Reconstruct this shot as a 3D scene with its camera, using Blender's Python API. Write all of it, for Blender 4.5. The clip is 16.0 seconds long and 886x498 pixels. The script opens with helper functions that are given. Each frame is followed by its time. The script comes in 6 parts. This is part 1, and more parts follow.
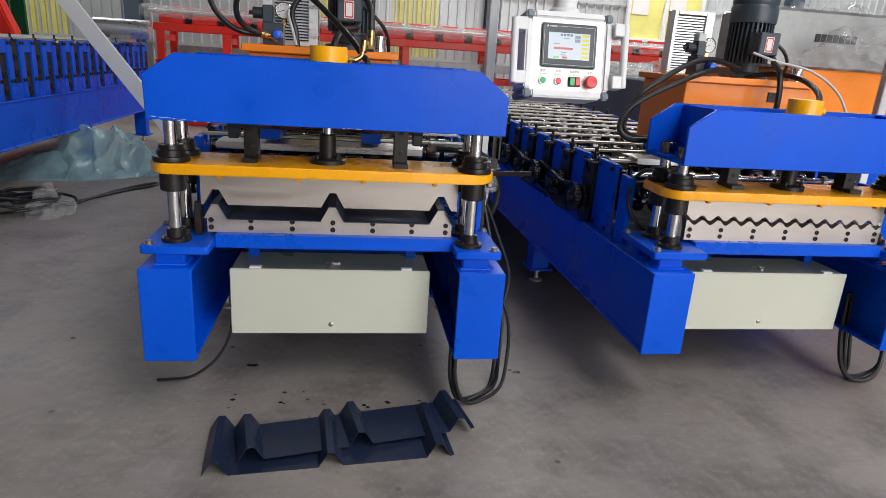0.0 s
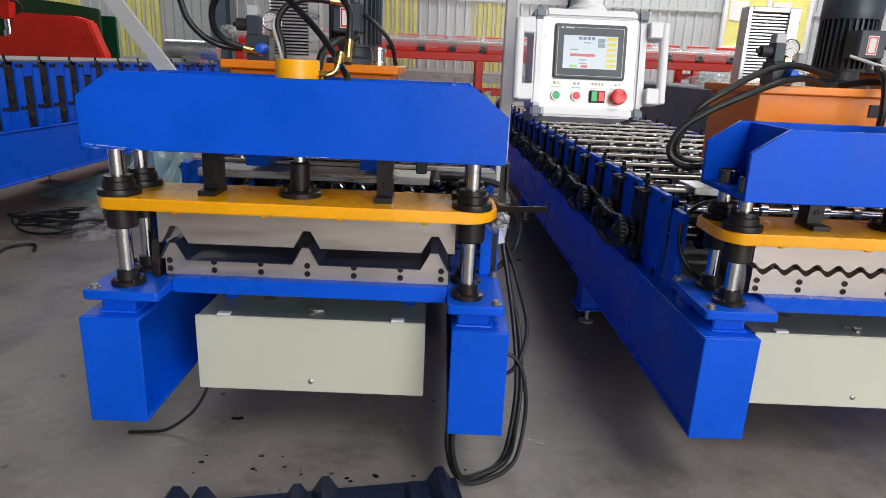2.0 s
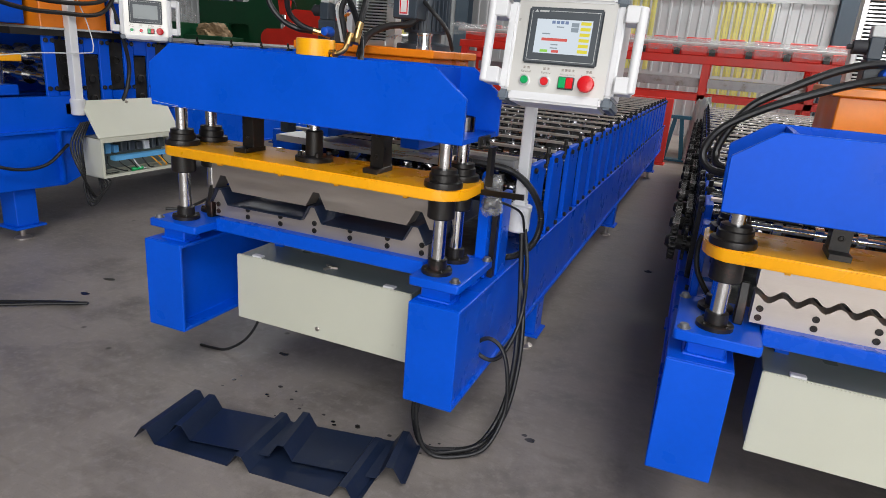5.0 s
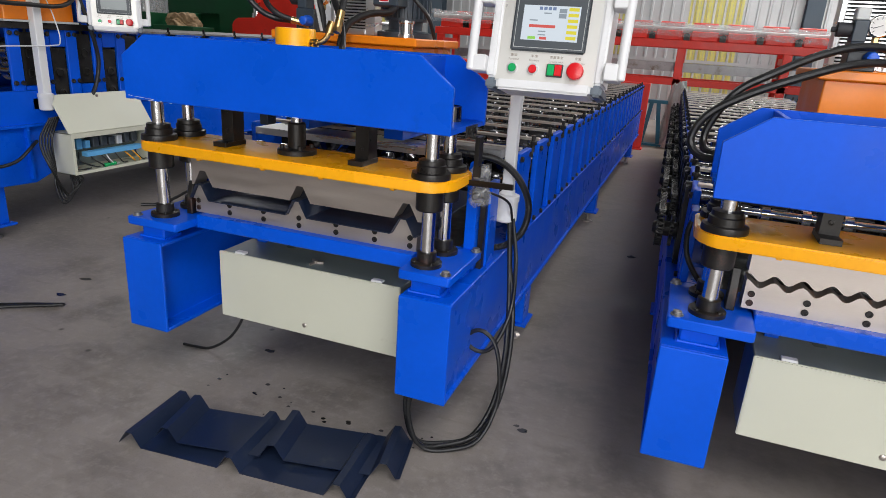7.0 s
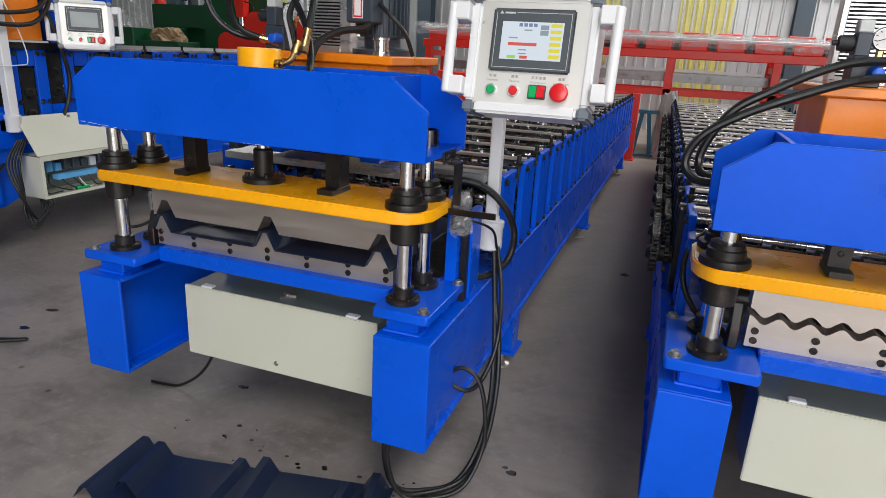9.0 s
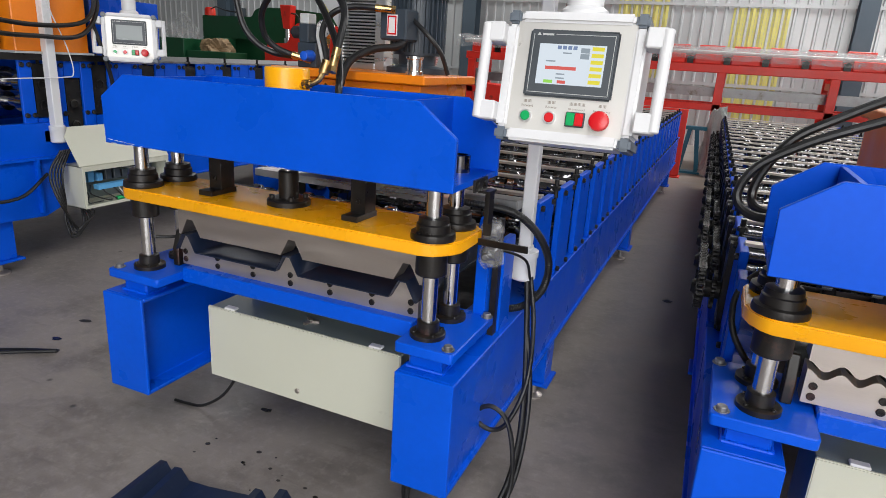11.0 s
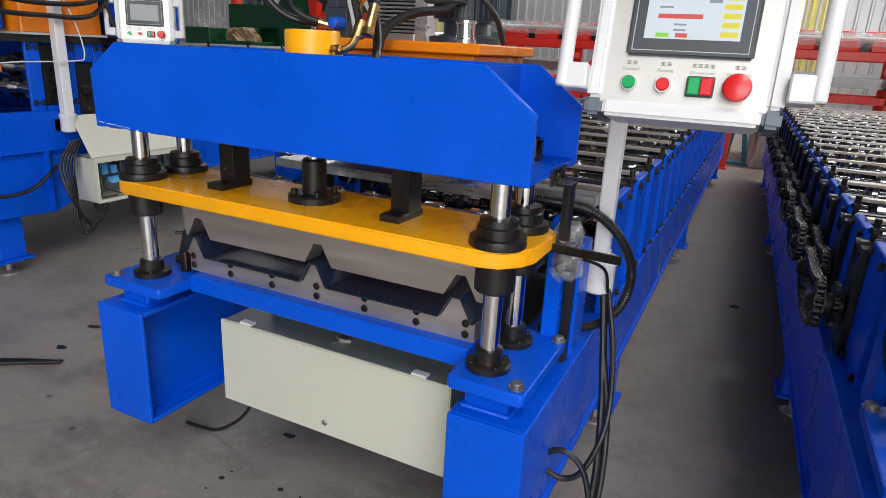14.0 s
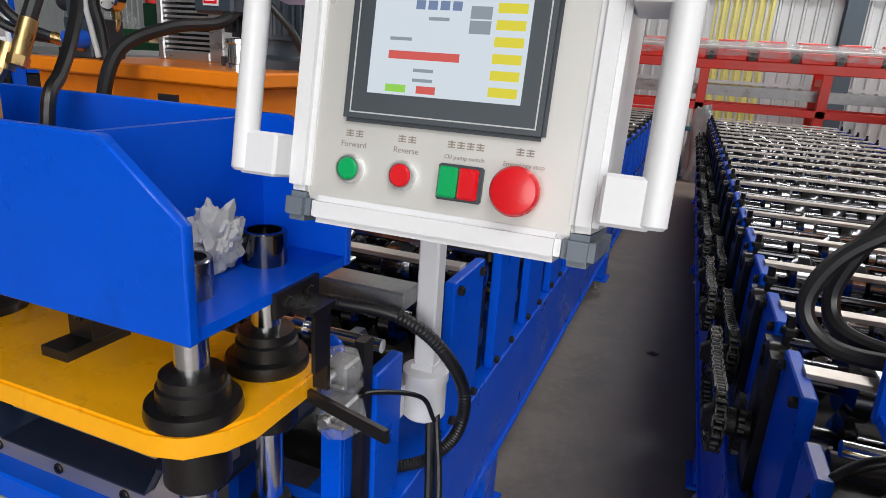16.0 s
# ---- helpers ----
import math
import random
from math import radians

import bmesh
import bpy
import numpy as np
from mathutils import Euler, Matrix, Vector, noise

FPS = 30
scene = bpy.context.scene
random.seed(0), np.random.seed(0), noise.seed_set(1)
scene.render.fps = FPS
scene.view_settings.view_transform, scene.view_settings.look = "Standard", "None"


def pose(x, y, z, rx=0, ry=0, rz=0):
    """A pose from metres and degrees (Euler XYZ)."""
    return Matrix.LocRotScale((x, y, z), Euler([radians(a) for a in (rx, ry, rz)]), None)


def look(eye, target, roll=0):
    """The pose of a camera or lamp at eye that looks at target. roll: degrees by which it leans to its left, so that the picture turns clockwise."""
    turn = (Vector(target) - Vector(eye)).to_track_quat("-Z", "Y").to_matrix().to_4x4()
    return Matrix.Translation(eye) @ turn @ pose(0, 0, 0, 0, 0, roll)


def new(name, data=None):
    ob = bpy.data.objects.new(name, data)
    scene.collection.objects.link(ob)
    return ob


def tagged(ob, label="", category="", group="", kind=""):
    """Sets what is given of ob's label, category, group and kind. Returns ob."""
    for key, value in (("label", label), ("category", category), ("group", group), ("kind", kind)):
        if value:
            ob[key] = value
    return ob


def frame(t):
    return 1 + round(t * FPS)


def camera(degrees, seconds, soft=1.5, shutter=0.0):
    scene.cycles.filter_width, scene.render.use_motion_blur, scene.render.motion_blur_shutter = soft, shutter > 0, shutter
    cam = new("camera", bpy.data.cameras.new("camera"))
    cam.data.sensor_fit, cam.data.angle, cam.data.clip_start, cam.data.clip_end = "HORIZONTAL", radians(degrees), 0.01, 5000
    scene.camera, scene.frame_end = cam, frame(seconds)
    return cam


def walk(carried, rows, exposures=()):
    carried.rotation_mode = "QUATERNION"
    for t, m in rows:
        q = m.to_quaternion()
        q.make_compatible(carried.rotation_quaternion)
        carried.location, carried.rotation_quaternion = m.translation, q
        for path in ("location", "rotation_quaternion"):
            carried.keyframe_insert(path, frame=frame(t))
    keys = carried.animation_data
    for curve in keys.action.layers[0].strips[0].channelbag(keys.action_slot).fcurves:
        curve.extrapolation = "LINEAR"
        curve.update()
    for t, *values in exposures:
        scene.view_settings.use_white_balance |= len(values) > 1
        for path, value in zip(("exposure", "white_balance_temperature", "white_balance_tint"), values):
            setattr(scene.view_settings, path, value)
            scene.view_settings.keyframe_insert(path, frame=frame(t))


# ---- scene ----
cam = camera(70.5, 16.0, soft=0.75)
PATH = [
    (0, (0.056, 0.057, 1.355), (0.35, 1.946, 0.766), 3.8),
    (0.5, (0.086, 0.082, 1.362), (0.375, 1.975, 0.782), 3.8),
    (1, (0.121, 0.201, 1.352), (0.38, 2.1, 0.781), 3.6),
    (1.5, (0.19, 0.382, 1.362), (0.411, 2.288, 0.797), 3.4),
    (2, (0.407, 0.454, 1.361), (0.418, 2.373, 0.8), 2.5),
    (2.5, (0.639, 0.488, 1.38), (0.429, 2.39, 0.799), 3.6),
    (3, (0.8, 0.626, 1.388), (0.416, 2.508, 0.831), 3.7),
    (3.5, (0.991, 0.674, 1.401), (0.411, 2.515, 0.879), 3.5),
    (4, (1.171, 0.615, 1.371), (0.449, 2.4, 0.83), 4.2),
    (4.5, (1.247, 0.553, 1.355), (0.47, 2.31, 0.797), 4.6),
    (5, (1.225, 0.527, 1.354), (0.508, 2.294, 0.753), 4.5),
    (7.5, (1.16, 0.551, 1.355), (0.539, 2.344, 0.721), 3.8),
    (8, (1.127, 0.559, 1.357), (0.548, 2.366, 0.726), 3.8),
    (8.5, (1.113, 0.596, 1.361), (0.544, 2.407, 0.733), 3.7),
    (9, (1.167, 0.711, 1.379), (0.532, 2.51, 0.778), 3.1),
    (9.5, (1.193, 0.79, 1.387), (0.451, 2.553, 0.803), 3.1),
    (12, (1.07, 0.836, 1.417), (0.313, 2.596, 0.842), 3.6),
    (12.5, (1.015, 0.842, 1.401), (0.265, 2.605, 0.827), 3.6),
    (13, (0.976, 0.871, 1.383), (0.238, 2.637, 0.804), 3.7),
    (13.5, (0.959, 0.989, 1.363), (0.207, 2.744, 0.768), 3.4),
    (14, (0.932, 1.12, 1.333), (0.106, 2.838, 0.727), 3.0),
    (14.5, (0.864, 1.234, 1.332), (-0.003, 2.919, 0.692), 3.1),
    (15, (0.818, 1.391, 1.366), (0.072, 3.136, 0.734), 3.5),
    (15.5, (0.921, 1.573, 1.39), (0.211, 3.338, 0.771), 3.5),
    (16, (1.033, 1.741, 1.408), (0.338, 3.521, 0.817), 3.7),
]
EXPOSURES = [(0, 0.0), (2, 0.0), (4, 0.06), (9, 0.06), (12, 0.16), (15, 0.14), (16, 0.0)]
walk(cam, [(t, look(eye, target, roll)) for t, eye, target, roll in PATH], EXPOSURES)

# ---------------------------------------------------------------- world and light
world = bpy.data.worlds.new("world")
scene.world = world
world.use_nodes = True
_wn = world.node_tree
_sky = _wn.nodes.new("ShaderNodeTexSky")
_sky.sky_type = 'NISHITA'
_sky.sun_disc = False
_sky.sun_elevation, _sky.sun_rotation = radians(50), radians(200)
_wn.links.new(_sky.outputs[0], _wn.nodes["Background"].inputs[0])
_wn.nodes["Background"].inputs[1].default_value = 0.12
scene.view_settings.exposure = 0.0


def area_lamp(name, x, y, z, sx, sy, watts, aim, colour=(1, 1, 1)):
    d = bpy.data.lights.new(name, 'AREA')
    d.shape, d.size, d.size_y, d.energy, d.color = 'RECTANGLE', sx, sy, watts, colour
    ob = new(name, d)
    ob.matrix_world = look((x, y, z), (x + aim[0], y + aim[1], z + aim[2]))
    return ob


# fill lamps added for daylight: unseen roof (x0, x1, y0, y1, watts) and gate behind the camera
ROOF_FILLS = [(4.6, 6.2, -7.0, 3.0, 270), (2.4, 4.2, -6.5, -1.0, 415), (1.5, 12.0, 12.2, 13.4, 1000), (-9.0, -4.6, 11.0, 13.0, 250)]
for _a, _b, _c, _d, _w in ROOF_FILLS:
    area_lamp("roof_light", (_a + _b) / 2, (_c + _d) / 2, 7.45, _b - _a, _d - _c, _w, (0, 0.0001, -1), (1.0, 0.985, 0.97))
area_lamp("gate_light", 5.8, -7.35, 2.9, 9.6, 5.2, 740, (0, 1, 0), (1.0, 0.985, 0.97))

# ---------------------------------------------------------------- materials


def nodes_of(name):
    m = bpy.data.materials.new(name)
    m.use_nodes = True
    return m, m.node_tree, m.node_tree.nodes["Principled BSDF"]


def surface(name, colour, rough=0.4, metal=0.0, vary=0.08, scale=9.0, fine=180.0, bump=0.03, rough_vary=0.12,
            dirt=None, dirt_at=0.62, dirt_scale=5.0, coat=0.0, stretch=(1, 1, 1), spec=0.5, alpha=1.0, trans=0.0, by_object=0.0):
    """A painted, metal or plastic surface: two scales of colour change, uneven gloss, fine relief and stains."""
    m, t, b = nodes_of(name)
    L, N = t.links.new, t.nodes.new
    co = N("ShaderNodeTexCoord")
    mp = N("ShaderNodeMapping")
    mp.inputs["Scale"].default_value = stretch
    L(co.outputs["Object"], mp.inputs[0])
    n1, n2 = N("ShaderNodeTexNoise"), N("ShaderNodeTexNoise")
    n1.inputs["Scale"].default_value, n1.inputs["Detail"].default_value = scale, 5
    n2.inputs["Scale"].default_value, n2.inputs["Detail"].default_value = fine, 3
    L(mp.outputs[0], n1.inputs[0]), L(mp.outputs[0], n2.inputs[0])
    add = N("ShaderNodeMath")
    add.operation = 'MULTIPLY_ADD'
    L(n2.outputs[0], add.inputs[0])
    add.inputs[1].default_value = 0.35
    L(n1.outputs[0], add.inputs[2])
    ramp = N("ShaderNodeMapRange")
    L(add.outputs[0], ramp.inputs[0])
    ramp.inputs[1].default_value, ramp.inputs[2].default_value = 0.4, 0.95
    ramp.inputs[3].default_value, ramp.inputs[4].default_value = 1 - vary, 1 + vary
    mul = N("ShaderNodeMix")
    mul.data_type, mul.blend_type = 'RGBA', 'MULTIPLY'
    mul.inputs[0].default_value = 1.0
    mul.inputs[6].default_value = (*colour, 1)
    L(ramp.outputs[0], mul.inputs[7])
    last = mul.outputs[2]
    if by_object:
        oi = N("ShaderNodeObjectInfo")
        r2 = N("ShaderNodeMapRange")
        L(oi.outputs["Random"], r2.inputs[0])
        r2.inputs[3].default_value, r2.inputs[4].default_value = 1 - by_object, 1 + by_object
        m3 = N("ShaderNodeMix")
        m3.data_type, m3.blend_type = 'RGBA', 'MULTIPLY'
        m3.inputs[0].default_value = 1.0
        L(last, m3.inputs[6]), L(r2.outputs[0], m3.inputs[7])
        last = m3.outputs[2]
    if dirt:
        n3 = N("ShaderNodeTexNoise")
        n3.inputs["Scale"].default_value, n3.inputs["Detail"].default_value, n3.inputs["Roughness"].default_value = dirt_scale, 8, 0.65
        L(co.outputs["Object"], n3.inputs[0])
        r3 = N("ShaderNodeMapRange")
        L(n3.outputs[0], r3.inputs[0])
        r3.inputs[1].default_value, r3.inputs[2].default_value = dirt_at, dirt_at + 0.12
        mx = N("ShaderNodeMix")
        mx.data_type = 'RGBA'
        L(r3.outputs[0], mx.inputs[0]), L(last, mx.inputs[6])
        mx.inputs[7].default_value = (*dirt, 1)
        last = mx.outputs[2]
    L(last, b.inputs["Base Color"])
    rr = N("ShaderNodeMapRange")
    L(n1.outputs[0], rr.inputs[0])
    rr.inputs[1].default_value, rr.inputs[2].default_value = 0.3, 0.7
    rr.inputs[3].default_value, rr.inputs[4].default_value = max(rough - rough_vary, 0.03), min(rough + rough_vary, 1)
    L(rr.outputs[0], b.inputs["Roughness"])
    b.inputs["Metallic"].default_value = metal
    b.inputs["Specular IOR Level"].default_value = spec
    b.inputs["Coat Weight"].default_value = coat
    b.inputs["Coat Roughness"].default_value = 0.12
    b.inputs["Alpha"].default_value = alpha
    b.inputs["Transmission Weight"].default_value = trans
    if bump:
        bp = N("ShaderNodeBump")
        bp.inputs["Strength"].default_value, bp.inputs["Distance"].default_value = bump, 0.01
        L(add.outputs[0], bp.inputs["Height"])
        L(bp.outputs[0], b.inputs["Normal"])
    return m


BLUE = surface("blue_paint", (0.0006, 0.083, 0.63), 0.33, vary=0.1, scale=4, fine=60, bump=0.03, dirt=(0.002, 0.062, 0.44), dirt_at=0.66, dirt_scale=7, spec=0.2)
YELLOW = surface("yellow_paint", (0.95, 0.42, 0.003), 0.3, vary=0.07, scale=5, fine=70, bump=0.03, dirt=(0.5, 0.17, 0.01), dirt_at=0.64, dirt_scale=9, coat=0.2)
ORANGE = surface("orange_paint", (0.9, 0.235, 0.006), 0.36, vary=0.08, scale=5, fine=70, bump=0.03, coat=0.1)
RED = surface("red_paint", (0.85, 0.034, 0.018), 0.42, vary=0.12, scale=3, fine=60, bump=0.03, dirt=(0.25, 0.03, 0.02), dirt_at=0.62)
GREEN = surface("green_paint", (0.006, 0.08, 0.03), 0.45, vary=0.15, scale=3, fine=60, bump=0.03, dirt=(0.03, 0.04, 0.02), dirt_at=0.6)
TEAL = surface("teal_paint", (0.01, 0.13, 0.2), 0.5, vary=0.15, scale=4, fine=60, bump=0.03)
BEIGE = surface("beige_powder_coat", (0.57, 0.57, 0.47), 0.42, vary=0.04, scale=3, fine=400, bump=0.05, dirt=(0.38, 0.36, 0.3), dirt_at=0.68, dirt_scale=4)
# beige box's shaded top put into the colour; the mounting plate shares it
GREYGREEN = surface("grey_green_lid", (0.2, 0.24, 0.23), 0.38, vary=0.07, scale=4, fine=300, bump=0.04, dirt=(0.12, 0.13, 0.12), dirt_at=0.62)
SLATE = surface("slate_plastic", (0.13, 0.155, 0.185), 0.4, vary=0.06, scale=6, fine=300, bump=0.03)
WHITE = surface("white_paint", (0.72, 0.72, 0.73), 0.38, vary=0.04, scale=4, fine=200, bump=0.02, dirt=(0.45, 0.43, 0.4), dirt_at=0.68)
LIGHTGREY = surface("light_grey_panel", (0.66, 0.645, 0.61), 0.36, metal=0.35, vary=0.03, scale=4, fine=300, bump=0.02)
ALU = surface("brushed_aluminium", (0.72, 0.73, 0.74), 0.34, metal=0.9, vary=0.06, scale=6, fine=90, bump=0.02, stretch=(1, 1, 8))
DARKPLASTIC = surface("dark_grey_plastic", (0.055, 0.065, 0.075), 0.45, vary=0.06, scale=6, fine=400, bump=0.03)
BLACKSTEEL = surface("black_oxide_steel", (0.018, 0.016, 0.015), 0.38, metal=0.35, vary=0.3, scale=14, fine=120, bump=0.05, dirt=(0.07, 0.03, 0.025), dirt_at=0.58, dirt_scale=12)
GREASE = surface("greasy_dark_steel", (0.02, 0.019, 0.018), 0.4, metal=0.5, vary=0.4, scale=20, fine=160, bump=0.12, dirt=(0.09, 0.06, 0.04), dirt_at=0.6, dirt_scale=18)
CHROME = surface("chrome_steel", (0.78, 0.78, 0.78), 0.16, metal=1.0, vary=0.06, scale=8, fine=90, bump=0.01, rough_vary=0.07, stretch=(1, 1, 6))
STEEL = surface("ground_steel", (0.52, 0.465, 0.425), 0.42, metal=0.82, vary=0.07, scale=4, fine=60, bump=0.02, stretch=(1, 1, 9), dirt=(0.3, 0.26, 0.23), dirt_at=0.7, dirt_scale=3)
ROLLSTEEL = surface("oiled_roll_steel", (0.21, 0.21, 0.22), 0.2, metal=1.0, vary=0.15, scale=10, fine=90, bump=0.02, by_object=0.3)
DULLSTEEL = surface("mill_steel", (0.3, 0.3, 0.3), 0.45, metal=0.8, vary=0.25, scale=9, fine=110, bump=0.05, dirt=(0.14, 0.1, 0.07), dirt_at=0.6)
COPPERY = surface("oiled_brown_steel", (0.34, 0.17, 0.1), 0.32, metal=0.85, vary=0.25, scale=9, fine=110, bump=0.04)
BRASS = surface("brass", (0.62, 0.42, 0.18), 0.3, metal=1.0, vary=0.12, scale=20, fine=200, bump=0.02)
RUBBER = surface("black_rubber", (0.009, 0.009, 0.01), 0.45, vary=0.25, scale=14, fine=220, bump=0.06)
CLOTH = surface("grey_cotton", (0.5, 0.5, 0.49), 0.85, vary=0.12, scale=20, fine=300, bump=0.25)
NAVY = surface("navy_coated_sheet", (0.012, 0.021, 0.05), 0.4, vary=0.2, scale=5, fine=120, bump=0.03, dirt=(0.03, 0.04, 0.06), dirt_at=0.6, dirt_scale=8)
PVC = surface("grey_pvc", (0.52, 0.53, 0.52), 0.4, vary=0.06, scale=6, fine=200, bump=0.02)
MOTOR = surface("blue_grey_motor_paint", (0.035, 0.047, 0.062), 0.42, vary=0.12, scale=6, fine=150, bump=0.04)
REDPLASTIC = surface("red_plastic", (0.66, 0.006, 0.012), 0.3, vary=0.04, bump=0.0, coat=0.2)
GREENPLASTIC = surface("green_plastic", (0.0, 0.36, 0.1), 0.3, vary=0.04, bump=0.0, coat=0.2)
SKYPLASTIC = surface("sky_blue_plastic", (0.12, 0.4, 0.72), 0.4, vary=0.04, bump=0.0)
BLUEPLASTIC = surface("blue_plastic", (0.01, 0.1, 0.6), 0.3, vary=0.04, bump=0.0)
PAPER = surface("paper_label", (0.75, 0.72, 0.7), 0.6, vary=0.05, bump=0.0)
INK = surface("dark_ink", (0.02, 0.02, 0.025), 0.6, vary=0.05, bump=0.0)
GREYINK = surface("grey_brown_print", (0.3, 0.26, 0.22), 0.6, vary=0.05, bump=0.0)
TARP = surface("dusty_plastic_sack", (0.33, 0.35, 0.33), 0.35, vary=0.25, scale=6, fine=90, bump=0.15)
CARD = surface("brown_scrap", (0.36, 0.24, 0.13), 0.7, vary=0.3, scale=14, fine=120, bump=0.2)
COLUMN = surface("blue_grey_column", (0.07, 0.1, 0.13), 0.5, vary=0.1, scale=2, fine=40, bump=0.02)


def film_material(name, colour, cover, rough=0.12, spread=0.2, scale=12, relief=0.5):
    """Thin crinkled plastic: partly see-through and glossy."""
    m, t, b = nodes_of(name)
    L, N = t.links.new, t.nodes.new
    co, n1 = N("ShaderNodeTexCoord"), N("ShaderNodeTexNoise")
    n1.inputs["Scale"].default_value, n1.inputs["Detail"].default_value = scale, 6
    L(co.outputs["Object"], n1.inputs[0])
    r = N("ShaderNodeMapRange")
    L(n1.outputs[0], r.inputs[0])
    r.inputs[1].default_value, r.inputs[2].default_value = 0.3, 0.75
    r.inputs[3].default_value, r.inputs[4].default_value = cover - spread, min(cover + spread, 1)
    L(r.outputs[0], b.inputs["Alpha"])
    bp = N("ShaderNodeBump")
    bp.inputs["Strength"].default_value, bp.inputs["Distance"].default_value = relief, 0.02
    L(n1.outputs[0], bp.inputs["Height"]), L(bp.outputs[0], b.inputs["Normal"])
    b.inputs["Base Color"].default_value = (*colour, 1)
    b.inputs["Roughness"].default_value = rough
    return m


FILM = film_material("pale_blue_plastic_film", (0.3, 0.47, 0.52), 0.62, 0.2, 0.2, 5, 0.3)
CLEARFILM = film_material("clear_plastic_wrap", (0.6, 0.6, 0.6), 0.24)


def concrete():
    m, t, b = nodes_of("worn_concrete")
    L, N = t.links.new, t.nodes.new
    co = N("ShaderNodeTexCoord")

    def noise_at(scale, detail, rough=0.6):
        n = N("ShaderNodeTexNoise")
        n.inputs["Scale"].default_value, n.inputs["Detail"].default_value, n.inputs["Roughness"].default_value = scale, detail, rough
        L(co.outputs["Object"], n.inputs[0])
        return n.outputs[0]

    def band(value, lo, hi, a=0.0, c=1.0):
        r = N("ShaderNodeMapRange")
        L(value, r.inputs[0])
        r.inputs[1].default_value, r.inputs[2].default_value, r.inputs[3].default_value, r.inputs[4].default_value = lo, hi, a, c
        return r.outputs[0]

    def mix(fac, a, c):
        x = N("ShaderNodeMix")
        x.data_type = 'RGBA'
        L(fac, x.inputs[0])
        for i, v in ((6, a), (7, c)):
            if isinstance(v, tuple):
                x.inputs[i].default_value = (*v, 1)
            else:
                L(v, x.inputs[i])
        return x.outputs[2]

    big, mid, fine, tiny = noise_at(0.9, 6), noise_at(3.2, 8, 0.65), noise_at(26, 6, 0.7), noise_at(190, 3)
    c = mix(band(big, 0.35, 0.68), (0.235, 0.208, 0.19), (0.335, 0.295, 0.267))
    c = mix(band(mid, 0.47, 0.68, 0, 0.85), c, (0.145, 0.127, 0.114))
    c = mix(band(fine, 0.5, 0.7, 0, 0.5), c, (0.37, 0.332, 0.303))
    c = mix(band(tiny, 0.55, 0.78, 0, 0.4), c, (0.12, 0.11, 0.1))
    # scuffs and drag marks
    mp = N("ShaderNodeMapping")
    mp.inputs["Rotation"].default_value, mp.inputs["Scale"].default_value = (0, 0, 0.5), (1.2, 9.0, 1)
    L(co.outputs["Object"], mp.inputs[0])
    sc = N("ShaderNodeTexNoise")
    sc.inputs["Scale"].default_value, sc.inputs["Detail"].default_value, sc.inputs["Roughness"].default_value = 2.6, 7, 0.7
    L(mp.outputs[0], sc.inputs[0])
    c = mix(band(sc.outputs[0], 0.56, 0.74, 0, 0.38), c, (0.12, 0.102, 0.09))
    stain = noise_at(1.7, 5, 0.55)
    c = mix(band(stain, 0.63, 0.72, 0, 0.6), c, (0.12, 0.105, 0.095))
    v = N("ShaderNodeTexVoronoi")
    v.inputs["Scale"].default_value = 3.3
    L(co.outputs["Object"], v.inputs[0])
    c = mix(band(v.outputs[0], 0.02, 0.055, 0.85, 0), c, (0.05, 0.045, 0.04))
    # brown dust and the aisle's shade, both put into the floor colour between the lines
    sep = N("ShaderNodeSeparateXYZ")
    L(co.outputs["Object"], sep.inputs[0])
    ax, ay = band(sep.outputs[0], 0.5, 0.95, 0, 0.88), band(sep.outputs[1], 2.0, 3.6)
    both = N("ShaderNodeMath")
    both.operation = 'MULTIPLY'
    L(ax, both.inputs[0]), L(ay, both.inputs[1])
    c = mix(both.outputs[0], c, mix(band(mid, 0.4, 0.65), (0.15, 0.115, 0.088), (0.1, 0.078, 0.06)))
    L(c, b.inputs["Base Color"])
    L(band(mid, 0.3, 0.7, 0.62, 0.38), b.inputs["Roughness"])
    bp = N("ShaderNodeBump")
    bp.inputs["Strength"].default_value, bp.inputs["Distance"].default_value = 0.12, 0.01
    L(fine, bp.inputs["Height"]), L(bp.outputs[0], b.inputs["Normal"])
    return m


CONCRETE = concrete()


def glow(name, colour, strength):
    m, t, b = nodes_of(name)
    b.inputs["Base Color"].default_value = (0.02, 0.02, 0.02, 1)
    b.inputs["Emission Color"].default_value = (*colour, 1)
    b.inputs["Emission Strength"].default_value = strength
    b.inputs["Roughness"].default_value = 0.15
    return m


SCREEN = glow("lit_screen_white", (0.72, 0.8, 0.88), 0.85)
SCREEN_YELLOW = glow("lit_screen_yellow", (0.9, 0.8, 0.05), 0.75)
SCREEN_GREEN = glow("lit_screen_green", (0.35, 0.8, 0.1), 0.75)
SCREEN_RED = glow("lit_screen_red", (0.8, 0.12, 0.1), 0.75)
SCREEN_GREY = glow("lit_screen_grey", (0.4, 0.48, 0.55), 0.6)
SCREEN_BLUE = glow("lit_screen_blue", (0.25, 0.35, 0.6), 0.6)
SCREEN_OFF = surface("unlit_screen", (0.24, 0.27, 0.27), 0.2, vary=0.03, bump=0.0)

# ---------------------------------------------------------------- mesh tools
ORG = {}
OFF = [Vector((0, 0, 0))]
SKEW = [0.0, Vector((-0.2, 2.17, 0))]


